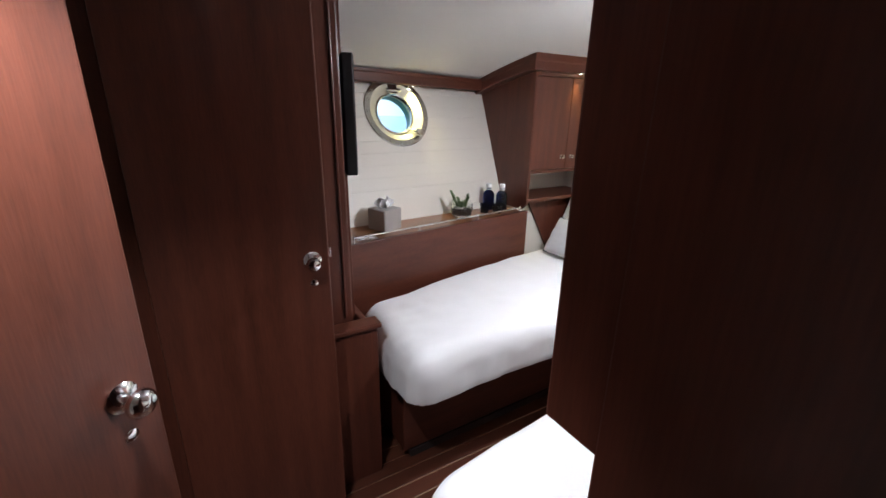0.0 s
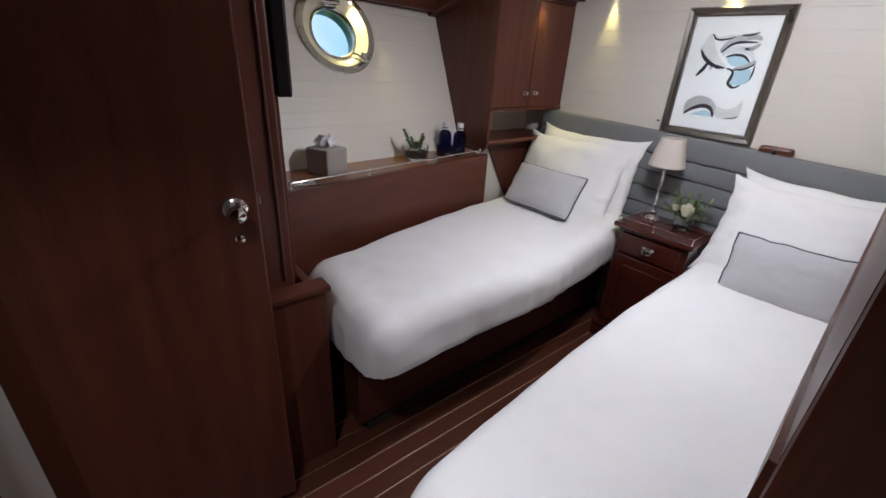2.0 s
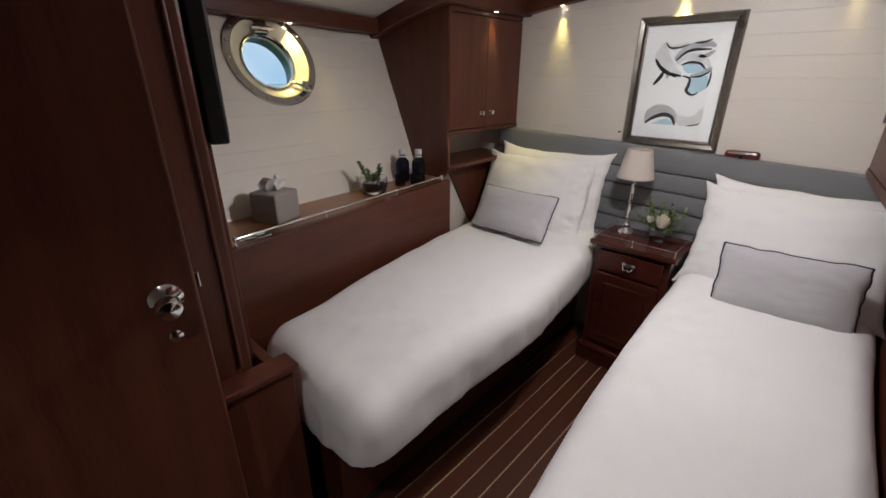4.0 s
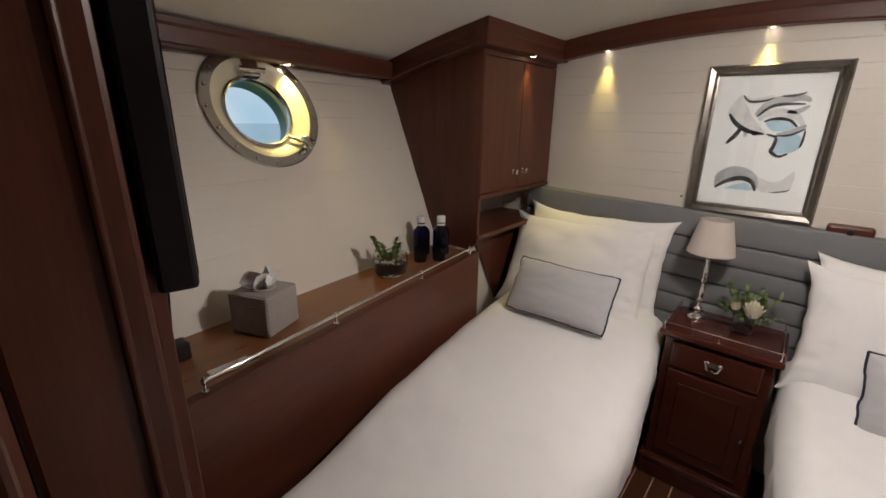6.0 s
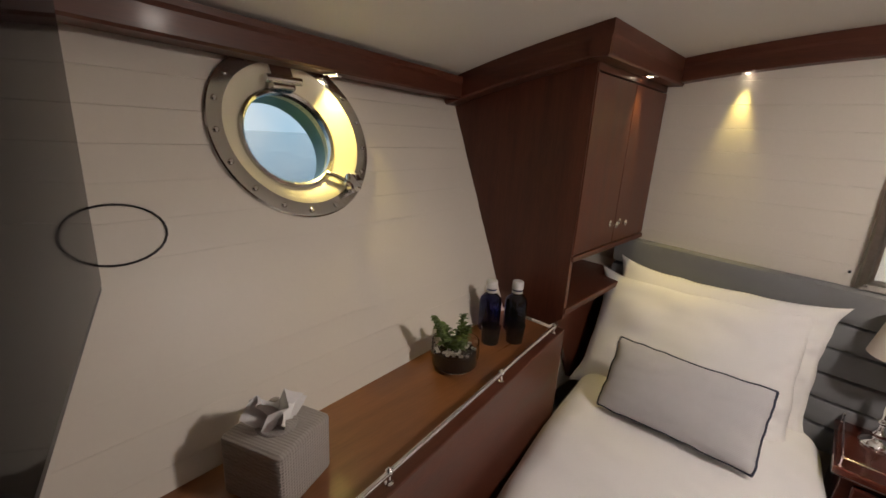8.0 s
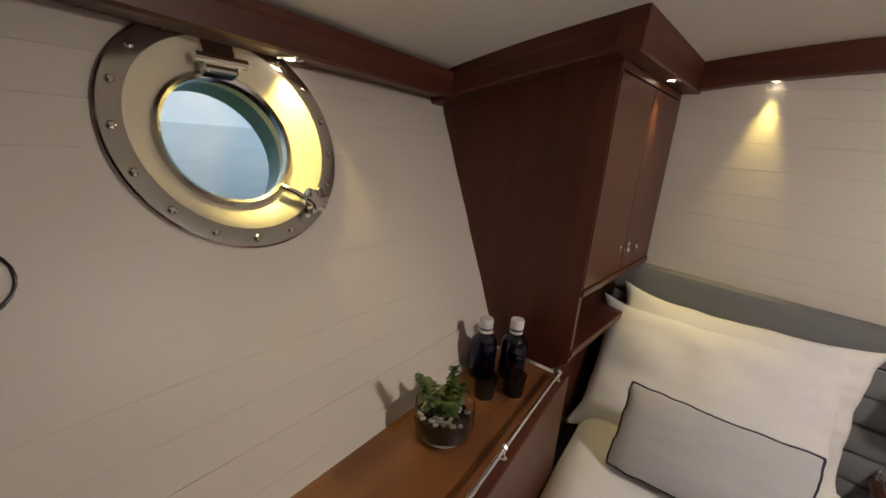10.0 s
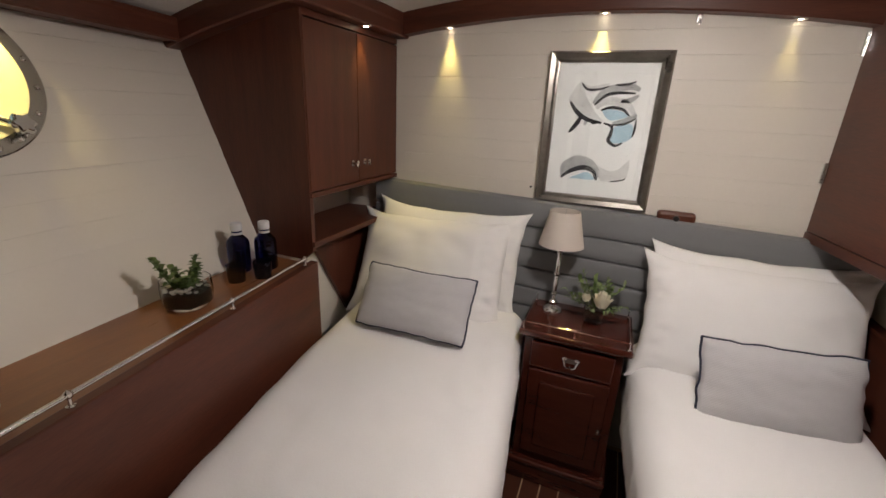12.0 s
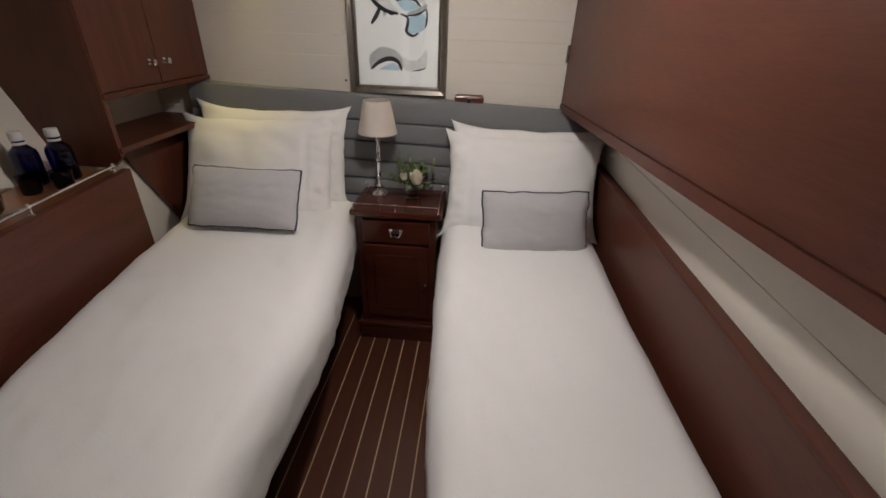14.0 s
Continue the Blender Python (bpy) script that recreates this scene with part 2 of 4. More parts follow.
def pillow_mesh(w, h, t, ears=0.02, hem=0, seed=0.0, n=44):
    """A pillow in the local xy plane, w by h, t thick, standing on its lower edge at y = 0. Returns the mesh and its seam."""
    b = bmesh.new()

    def at(u, v, s):
        pinch = 1 - 0.050 * (1 - u * u) * abs(v) ** 3
        pinch_x = 1 - 0.035 * (1 - v * v) * abs(u) ** 3
        x, y = w / 2 * u * pinch_x, h / 2 * v * pinch
        x += ears * u * abs(u * v) ** 6
        y += ears * v * abs(u * v) ** 6
        body = max(0.0, (1 - abs(u) ** 3.0)) ** 0.48 * max(0.0, (1 - abs(v) ** 3.0)) ** 0.48
        q = Vector((u * 2.2 + seed, v * 2.0, seed + s))
        lump = 1.0 if hem else 0.3
        z = s * t / 2 * body * (1 + 0.16 * lump * noise.noise(q)) + 0.007 * lump * noise.noise(q * 1.8) * body
        if hem:
            e = hem * u - 0.70
            z -= s * 0.007 * math.exp(-(e / 0.022) ** 2) * body
            if e > 0:
                z += 0.007 * math.sin(v * 9 + 2.5 * e + seed + 2 * noise.noise(Vector((u * 3, v * 3, seed)))) * min(1, e * 8) * (0.35 + 0.65 * body) + 0.010 * noise.noise(Vector((u * 8, v * 8, seed))) * min(1, e * 8)
        z += s * 0.0025 * noise.noise(Vector((u * 4 + seed, v * 5, 3))) * body
        rim = max(abs(u), abs(v)) ** 6
        x += 0.006 * rim * noise.noise(Vector((u * 3.5, v * 4.5, seed + 20)))
        y += 0.006 * rim * noise.noise(Vector((u * 4.5, v * 3.5, seed + 30)))
        z += 0.012 * rim * noise.noise(Vector((u * 2.5, v * 2.5, seed + 40)))
        sag = -0.02 * (1 - v) * 0.5 * t
        return Vector((x, y + h / 2 + sag, z))

    rows = {}
    for s in (1, -1):
        for i in range(n + 1):
            for j in range(n + 1):
                u, v = (0.5 * math.sin(math.pi / 2 * (2 * q / n - 1)) + 0.5 * (2 * q / n - 1) for q in (i, j))
                edge = i in (0, n) or j in (0, n)
                key = (i, j, 0 if edge else s)
                if key not in rows:
                    rows[key] = b.verts.new(at(u, v, s if not edge else 0))
        for i in range(n):
            for j in range(n):
                g = lambda a, c: rows[(a, c, 0 if a in (0, n) or c in (0, n) else s)]
                b.faces.new((g(i, j), g(i + 1, j), g(i + 1, j + 1), g(i, j + 1)))
    ring = [(i, 0) for i in range(n)] + [(n, j) for j in range(n)] + [(n - i, n) for i in range(n)] + [(0, n - j) for j in range(n)]
    seam = [rows[(i, j, 0)].co.copy() for i, j in ring]
    return b, seam


# ---------------------------------------------------------------- plan
WALL_X = 2.33                    # planked bulkhead behind the headboard
CAB_X, CAB_Y = 1.655, 2.035       # corner of the wall cabinet
SOUTH_Y = 0.06


def rail_y(x):
    return 1.834 + 0.140 * x


def hull_y(x, z):
    return 2.152 + 0.083 * x + 0.425 * (z - 0.98)


def crown_z(y):
    return 1.958 - 0.095 * (y - 1.15) ** 2


def ceil_z(y):
    return crown_z(y) + 0.088


# hull frame: s along the wall, t up the slope, n into the cabin
HS = Vector((1, 0.083, 0)).normalized()
HT = Vector((0, 0.425, 1))
HT = (HT - HT.dot(HS) * HS).normalized()
HN = HS.cross(HT)
if HN.y > 0:
    HN = -HN
PORT = Vector((0.905, hull_y(0.905, 1.622), 1.622))
HULL = Matrix((HS, HT, HN)).transposed().to_4x4()
HULL.translation = PORT


# ---------------------------------------------------------------- structure
def structure(name, label, bm=None, mat=None, smooth=False):
    ob = new(name, mesh_of(name, bm, mat, smooth)) if bm else new(name)
    return tagged(ob, label, name.split("_")[0], kind="structure")


# ceiling: cambered deck lining
bm = bmesh.new()
ys = [-1.2 + 0.1 * i for i in range(42)]
low = [[bm.verts.new((x, y, ceil_z(y))) for y in ys] for x in (-1.5, 2.6)]
top = [[bm.verts.new((x, y, ceil_z(y) + 0.06)) for y in ys] for x in (-1.5, 2.6)]
for i in range(len(ys) - 1):
    bm.faces.new((low[0][i], low[0][i + 1], low[1][i + 1], low[1][i]))
    bm.faces.new((top[0][i], top[1][i], top[1][i + 1], top[0][i + 1]))
structure("ceiling", "pale cambered ceiling lining", bm, CEIL, True)

floor = structure("floor", "dark wooden floor with pale caulked seams", block(-1.5, 2.6, -1.2, 2.6, -0.06, -0.006, 0), CAULK)

wall_east = structure("wall_east", "white planked bulkhead behind the headboard", slab([(WALL_X + 0.0022, -1.2), (2.6, -1.2), (2.6, 2.9), (WALL_X + 0.0022, 2.9)], -0.05, 2.2), PAINT)
wall_north = structure("wall_north", "sloping white planked hull side")
wall_south = structure("wall_south", "white planked side beside the bed", block(0.001, WALL_X + 0.01, -0.10, SOUTH_Y - 0.0022, -0.05, 2.2, 0), PAINT)
part("lower_hull", block(0.1, 2.6, 2.34, 2.46, -0.05, 1.0, 0), PAINT, wall_north)
structure("wall_west", "cream passage wall", block(-1.32, -1.22, -1.2, 2.9, -0.05, 2.25, 0), PAINT)
structure("wall_entrance", "wooden wall at the entrance", block(-1.3, 0.0, -1.2, -1.1, -0.05, 2.2, 0), WOOD_Z)
structure("wall_side", "wooden wall beside the entrance", block(-0.022, -0.001, -1.1, SOUTH_Y + 0.012, -0.05, 2.2, 0.003), WOOD_Z)

# wardrobe compartment between the passage and the berth
part_y = 1.395
compartment = structure("wall_partition", "dark cherry wood compartment wall")
part("front_left", block(-1.22, -0.532, part_y, part_y + 0.04, 0, 2.2, 0), PAINT, compartment, "cream painted panel")
part("post", block(0.075, 0.205, part_y + 0.05, part_y + 0.12, 0.0, 2.2, 0.008), WOOD_Z, compartment)
part("bead", block(0.168, 0.178, part_y + 0.043, part_y + 0.055, 0.81, 2.2, 0.004), WOOD_Z, compartment)
part("side_panel", block(0.165, 0.236, part_y + 0.121, 2.75, 0.0, 2.2, 0.002), WOOD_Z, compartment)
part("head", block(-0.530, 0.075, part_y, part_y + 0.06, 1.96, 2.2, 0.002), WOOD_Z, compartment)
part("jamb", block(-0.530, -0.462, part_y - 0.012, part_y + 0.06, 0, 2.2, 0.005), WOOD_Z, compartment)
part("back", block(-0.60, 0.165, part_y + 0.5, part_y + 0.52, 0, 2.2, 0.0), WOOD_Z, compartment)


def door_knob(parent, x, y, z, side=-1, r=0.026):
    """A round chrome knob with rose and keyhole cover, on a face that looks along y."""
    m = pose(x, y, z, 90 if side < 0 else -90)
    prof = [(0.030, 0), (0.030, 0.004), (0.022, 0.010), (0.011, 0.014), (0.010, 0.026), (0.018, 0.032), (r, 0.044), (r, 0.054), (0.018, 0.064), (0.0, 0.067)]
    k = part("knob", lathe(prof, 24, m=m), CHROME, parent, "chrome knob", True)
    part("escutcheon", lathe([(0.013, 0), (0.013, 0.003), (0.007, 0.005), (0.0, 0.005)], 16, m=pose(x, y, z - 0.085, 90 if side < 0 else -90)), CHROME, parent, "chrome keyhole cover", True)
    return k


# wardrobe door, pulled to
door_1 = structure("door_1", "cherry wood door with a chrome knob, slightly ajar")
door_1.matrix_basis = pose(-0.456, part_y - 0.006, 0, 0, 0, -9.5)
part("leaf", block(0.0, 0.541, -0.039, 0.0, 0.03, 1.955, 0.005), WOOD_Z, door_1)
door_knob(door_1, 0.486, -0.039, 1.15, -1, 0.024)
part("latch", block(0.540, 0.550, -0.028, -0.012, 1.15, 1.185, 0.002), CHROME, door_1, "chrome latch bolt")

# ---- hull side: planks with the opening of the porthole
def holed(s0, s1, t0, t1, n0, n1, R, bm=None):
    """A plate in hull coordinates with a round opening of radius R about the origin."""
    b = bm or bmesh.new()
    touch = t0 < R and t1 > -R
    if not touch:
        return block(s0, s1, t0, t1, n0, n1, 0, b)
    steps = 14
    ts = sorted({t0 + (t1 - t0) * i / steps for i in range(steps + 1)} | {q for q in (-R, R) if t0 < q < t1})
    for sgn, far in ((-1, s0), (1, s1)):
        edge = [sgn * math.sqrt(max(0.0, R * R - t * t)) for t in ts]
        quad = []
        for e, t in zip(edge, ts):
            quad.append([b.verts.new((s, t, n)) for s, n in ((far, n0), (e, n0), (e, n1), (far, n1))])
        for a, c in zip(quad, quad[1:]):
            for i in range(4):
                b.faces.new((a[i], a[(i + 1) % 4], c[(i + 1) % 4], c[i]))
        b.faces.new(quad[0][::-1])
        b.faces.new(quad[-1])
    return b


T0 = (0.95 - 1.622) / HT.z
part("hull_shell", holed(-0.80, 1.62, T0 - 0.05, 0.6, -0.07, -0.0015, 0.195), PAINT, wall_north, m=HULL)
PITCH = 0.0775
LAP = (0.0, 0.0014, 0.0004, 0.0017, 0.0008, 0.0, 0.0015, 0.0006)   # how proud each plank stands
t, i = T0, 0
while t < 0.30:
    part("plank", holed(-0.72, 1.48, t, t + PITCH - 0.0020, -0.014, LAP[i % len(LAP)], 0.195), PAINT, wall_north, m=HULL)
    i += 1
    t += PITCH

# planks of the bulkhead
z = 1.02
while z < 1.98:
    part("plank", block(WALL_X, WALL_X + 0.014, 0.05, 2.45, z, z + 0.0873, 0.0022), PAINT, wall_east)
    z += 0.088
# planks under the overhead locker
for z0, z1 in ((0.80, 1.052), (1.0535, 1.27)):
    part("plank", block(0.0, WALL_X, SOUTH_Y - 0.014, SOUTH_Y, z0, z1, 0.002), PAINT, wall_south)

# soffits and crowns
trim = structure("trim", "cherry wood crown moulding with recessed lights")


def crown_run(name, a, c, out, drop=0.0, depth=0.07, seg=12, mat=WOOD_X):
    """A moulding under the ceiling from plan point a to c, standing out from its wall by depth along out."""
    b = bmesh.new()
    rows = []
    for i in range(seg + 1):
        f = i / seg
        x, y = a[0] + (c[0] - a[0]) * f, a[1] + (c[1] - a[1]) * f
        zb, zt = crown_z(y) - drop, ceil_z(y) + 0.012
        ox, oy = out
        prof = [(0, zb), (depth * 0.86, zb), (depth * 0.93, zb + 0.006), (depth * 0.95, zb + 0.05), (depth, zb + 0.06), (depth, zt), (0, zt)]
        rows.append([b.verts.new((x + ox * d, y + oy * d, q)) for d, q in prof])
    k = len(rows[0])
    for r0, r1 in zip(rows, rows[1:]):
        for j in range(k):
            b.faces.new((r0[j], r0[(j + 1) % k], r1[(j + 1) % k], r1[j]))
    b.faces.new(rows[0][::-1])
    b.faces.new(rows[-1])
    return part(name, b, mat, trim)


crown_run("bulkhead_crown", (WALL_X, 0.05), (WALL_X, CAB_Y - 0.062), (-1, 0), depth=0.065, seg=20, mat=WOOD_Y)
crown_run("cabinet_crown", (CAB_X - 0.07, CAB_Y), (WALL_X, CAB_Y), (0, -1), depth=0.062)
crown_run("cabinet_side_crown", (CAB_X, CAB_Y - 0.059), (CAB_X, 2.62), (-1, 0), depth=0.067, mat=WOOD_Y)
crown_run("hull_crown", (0.16, hull_y(0.16, 1.77)), (CAB_X - 0.06, hull_y(CAB_X, 1.77)), (0, -1), depth=0.10, drop=-0.025)


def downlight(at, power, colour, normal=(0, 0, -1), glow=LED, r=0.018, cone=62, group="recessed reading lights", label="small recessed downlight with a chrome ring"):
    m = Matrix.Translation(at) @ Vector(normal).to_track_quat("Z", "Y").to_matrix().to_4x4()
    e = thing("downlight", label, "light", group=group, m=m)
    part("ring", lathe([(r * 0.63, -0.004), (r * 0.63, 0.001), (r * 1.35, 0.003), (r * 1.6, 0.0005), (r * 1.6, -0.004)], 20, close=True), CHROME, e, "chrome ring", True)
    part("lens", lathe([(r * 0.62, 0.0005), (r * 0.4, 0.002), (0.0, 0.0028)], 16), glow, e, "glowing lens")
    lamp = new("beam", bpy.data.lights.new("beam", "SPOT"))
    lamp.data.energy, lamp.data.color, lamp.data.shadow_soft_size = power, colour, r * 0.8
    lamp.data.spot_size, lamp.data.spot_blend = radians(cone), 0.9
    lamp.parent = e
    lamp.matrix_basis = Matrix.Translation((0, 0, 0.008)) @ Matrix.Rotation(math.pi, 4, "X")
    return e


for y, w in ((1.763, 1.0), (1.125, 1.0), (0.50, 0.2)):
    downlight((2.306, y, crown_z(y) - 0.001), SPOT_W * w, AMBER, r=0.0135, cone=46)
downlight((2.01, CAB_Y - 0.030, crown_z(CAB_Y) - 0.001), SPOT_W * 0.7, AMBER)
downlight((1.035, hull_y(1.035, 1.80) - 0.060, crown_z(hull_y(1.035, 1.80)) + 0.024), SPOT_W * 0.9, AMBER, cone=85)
# unseen passage lamp, assumed and placed to light the two doors
downlight((-0.38, 0.58, ceil_z(0.58) - 0.001), 42.0, NEUTRAL, glow=LED_MAIN, r=0.03, cone=100, group="ceiling downlights", label="assumed ceiling downlight by the door, out of view")
# added fixture, never in view: stands in for the cabin's main light
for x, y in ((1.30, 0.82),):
    dome = thing("unseen_dome_light", "assumed white dome light, unseen on the ceiling", "light", (x, y, ceil_z(y)), "dome lights")
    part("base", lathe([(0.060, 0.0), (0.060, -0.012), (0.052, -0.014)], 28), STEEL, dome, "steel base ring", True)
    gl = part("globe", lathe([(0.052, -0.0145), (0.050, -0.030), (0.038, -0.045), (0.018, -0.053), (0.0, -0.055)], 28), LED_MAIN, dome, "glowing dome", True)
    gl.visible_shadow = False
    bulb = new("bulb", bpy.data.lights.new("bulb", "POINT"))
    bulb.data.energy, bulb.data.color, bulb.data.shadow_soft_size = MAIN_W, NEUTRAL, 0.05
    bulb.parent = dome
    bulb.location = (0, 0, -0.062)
    # second lamp added under the globe: more light on beds than walls
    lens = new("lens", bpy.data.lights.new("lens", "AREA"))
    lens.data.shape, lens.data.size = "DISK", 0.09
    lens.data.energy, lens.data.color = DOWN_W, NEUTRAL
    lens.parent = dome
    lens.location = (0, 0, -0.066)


# ---------------------------------------------------------------- porthole
port = tagged(new("window_1"), "round steel porthole with a bolted flange and hinged glass", "window", kind="structure")
port.matrix_basis = HULL @ Matrix.Diagonal((1.11, 1.11, 1.0, 1))
part("flange", lathe([(0.172, -0.01), (0.172, 0.011), (0.175, 0.012), (0.203, 0.012), (0.206, 0.009), (0.206, 0.0005)], 64, close=True), STEEL, port, "polished steel flange", True)
part("bezel", lathe([(0.1715, 0.009), (0.160, 0.003), (0.132, -0.026), (0.124, -0.032), (0.122, -0.045), (0.122, -0.075), (0.173, -0.075), (0.173, -0.02), (0.1718, 0.0)], 64, close=True), CREAM, port, "cream dished liner", True)
part("rim", lathe([(0.126, -0.036), (0.124, -0.024), (0.118, -0.021), (0.112, -0.027), (0.112, -0.044), (0.1215, -0.046)], 56, close=True), STEEL, port, "steel glass rim", True)
g = part("pane", lathe([(0.113, -0.042), (0.113, -0.036), (0.0, -0.036)], 48), PANE, port)
g.visible_shadow = False
nb = 17
bolt = mesh_of("bolt", lathe([(0.0062, 0.010), (0.0062, 0.0150), (0.004, 0.0172), (0.0, 0.0175)], 8), CHROME, True)
for i in range(nb):
    a = 2 * math.pi * (i + 0.5) / nb
    b = new("bolt", bolt)
    b.parent = port
    b.matrix_basis = Matrix.Translation((0.189 * math.cos(a), 0.189 * math.sin(a), 0))
hinge = part("hinge", block(-0.030, 0.030, 0.108, 0.172, -0.022, 0.010, 0.006), CHROME, port, "chrome hinge")
part("outer_tunnel", lathe([(0.122, -0.066), (0.128, -0.135), (0.140, -0.135), (0.140, -0.066)], 48, close=True), TUNNEL, port, "teal painted tunnel", True)
part("hinge_pin", tube([(-0.046, 0.130, 0.010), (0.046, 0.130, 0.010)], 0.010), CHROME, port, "", True)
ca = radians(-52)
c0 = Vector((math.cos(ca), math.sin(ca), 0))
ct = Vector((-c0.y, c0.x, 0))
part("clasp", tube([c0 * 0.118 + Vector((0, 0, -0.018)), c0 * 0.140 + Vector((0, 0, 0.004)), c0 * 0.172 + Vector((0, 0, 0.022))], 0.007), CHROME, port, "chrome dog clasp", True)
nut = lathe([(0.010, 0.022), (0.021, 0.026), (0.023, 0.034), (0.023, 0.046), (0.018, 0.052), (0.0, 0.053)], 36)
for q in nut.verts:
    f = 1 + 0.14 * math.cos(6 * math.atan2(q.co.y, q.co.x))
    q.co.x, q.co.y = q.co.x * f + c0.x * 0.170, q.co.y * f + c0.y * 0.170
part("clamp_knob", nut, CHROME, port, "fluted chrome clamp knob", True)
part("stud", lathe([(0.011, 0.0), (0.011, 0.024), (0.006, 0.03), (0.0, 0.03)], 12, m=Matrix.Translation(c0 * 0.168)), CHROME, port, "", True)


# ---------------------------------------------------------------- wall cabinet over the berth
def knob_small(parent, x, y, z):
    return part("handle", lathe([(0.013, 0), (0.013, 0.002), (0.006, 0.004), (0.005, 0.014), (0.012, 0.020), (0.0125, 0.026), (0.0, 0.031)], 14, m=pose(x, y, z, 90)), CHROME, parent, "chrome button handle", True)


cabinet = thing("wall_cabinet", "cherry wood wall cabinet with two doors over the berth", "cabinet")
ZB = 1.263
# side panel follows the sloping hull
bm = bmesh.new()
pts = [(CAB_Y + 0.004, 1.03), (CAB_Y + 0.004, 2.0), (hull_y(CAB_X, 2.0) + 0.02, 2.0), (hull_y(CAB_X, 0.99) + 0.02, 0.99), (rail_y(CAB_X) + 0.02, 0.99)]
fa = [bm.verts.new((CAB_X, y, z)) for y, z in pts]
fb = [bm.verts.new((CAB_X + 0.02, y, z)) for y, z in pts]
bm.faces.new(fa)
bm.faces.new(fb[::-1])
for i in range(5):
    bm.faces.new((fa[i], fa[(i + 1) % 5], fb[(i + 1) % 5], fb[i]))
part("side_panel", bm, WOOD_Z, cabinet)
part("body", block(CAB_X + 0.02, WALL_X - 0.002, CAB_Y + 0.024, 2.5, ZB, 1.98, 0.002), WOOD_Z, cabinet)
part("bottom_board", block(CAB_X + 0.004, WALL_X - 0.002, CAB_Y - 0.004, 2.42, ZB - 0.022, ZB - 0.002, 0.003), WOOD_X, cabinet)
part("top_rail", block(CAB_X + 0.004, WALL_X - 0.002, CAB_Y + 0.002, CAB_Y + 0.03, 1.86, 1.985, 0.002), WOOD_X, cabinet)
MID = 1.985
for a, c, kx in ((CAB_X + 0.006, MID - 0.0015, MID - 0.046), (MID + 0.0015, WALL_X - 0.006, MID + 0.044)):
    d = part("door", block(a, c, CAB_Y, CAB_Y + 0.02, ZB + 0.002, 1.855, 0.002), WOOD_Z, cabinet)
    knob_small(d, kx, CAB_Y, 1.346)
part("open_shelf", block(CAB_X + 0.004, WALL_X - 0.002, CAB_Y - 0.002, 2.34, 1.045, 1.068, 0.003), WOOD_X, cabinet)
part("back_panel", block(CAB_X + 0.03, WALL_X - 0.003, 2.33, 2.345, 1.06, 1.26, 0), PAINT, cabinet, "white back of the open shelf")
# slanted bracket under the shelf, beside the pillow
bm = bmesh.new()
pts = [(CAB_X + 0.10, 1.044), (WALL_X - 0.005, 1.044), (WALL_X - 0.005, 0.60), (CAB_X + 0.36, 0.60)]
fa = [bm.verts.new((x, CAB_Y + 0.10, z)) for x, z in pts]
fb = [bm.verts.new((x, CAB_Y + 0.12, z)) for x, z in pts]
bm.faces.new(fa)
bm.faces.new(fb[::-1])
for i in range(4):
    bm.faces.new((fa[i], fa[(i + 1) % 4], fb[(i + 1) % 4], fb[i]))
part("bracket", bm, WOOD_Z, cabinet)
part("upright_lining", block(CAB_X + 0.005, WALL_X - 0.005, CAB_Y + 0.125, 2.335, 0.55, 1.044, 0), PAINT, cabinet, "white lining behind the bed")


# ---------------------------------------------------------------- hull shelf with board and rail
shelf = thing("hull_shelf", "honey coloured wooden shelf along the hull", "shelf")
XA, XB = 0.238, CAB_X - 0.001
part("top", slab([(XA, rail_y(XA) + 0.0), (XB, rail_y(XB) + 0.0), (XB, hull_y(XB, 0.98) + 0.01), (XA, hull_y(XA, 0.98) + 0.01)], 0.958, 0.98, 0.002), WOOD_SHELF, shelf)
part("front_board", slab([(XA, rail_y(XA) - 0.035), (CAB_X + 0.02, rail_y(CAB_X + 0.02) - 0.035), (CAB_X + 0.02, rail_y(CAB_X + 0.02) - 0.001), (XA, rail_y(XA) - 0.001)], 0.30, 0.986, 0.004), WOOD_X, shelf, "dark cherry side board")
guard = thing("guard_rail", "thin chrome guard rail along the shelf edge", "rail")
RZ = 1.014
rail_pts = [(x, rail_y(x) - 0.016, RZ) for x in (0.360, 0.6, 0.9, 1.2, 1.615)]
part("bar", tube(rail_pts, 0.0054, 10), CHROME, guard, "", True)
for x in (0.366, 0.770, 1.222, 1.61):
    part("post", lathe([(0.009, 0.986), (0.009, 0.989), (0.0045, 0.992), (0.004, RZ - 0.008), (0.008, RZ - 0.004), (0.0085, RZ + 0.004), (0.004, RZ + 0.009), (0.0, RZ + 0.012)], 12, m=Matrix.Translation((x, rail_y(x) - 0.016, 0))), CHROME, guard, "", True)
socket = thing("socket_plate", "flat steel double socket plate set in the shelf", "socket")
part("plate", block(0.40, 0.52, rail_y(0.47) + 0.014, rail_y(0.47) + 0.058, 0.9802, 0.984, 0.002), STEEL, socket)
for x in (0.432, 0.488):
    part("outlet", lathe([(0.014, 0.984), (0.016, 0.9862), (0.0, 0.9862)], 16, m=Matrix.Translation((x, rail_y(0.47) + 0.036, 0))), WHITE_CAP, socket, "white outlet")

# ---------------------------------------------------------------- overhead locker over the second berth
locker = thing("overhead_locker", "long dark cherry overhead locker above the berth", "cabinet")
LZ, LY, LN = 1.182, 0.297, 0.157


def locker_z(x, y):
    return LZ + 0.075 * (1 - x / WALL_X) + 0.080 * max(0.0, 1 - x / 0.5) ** 2


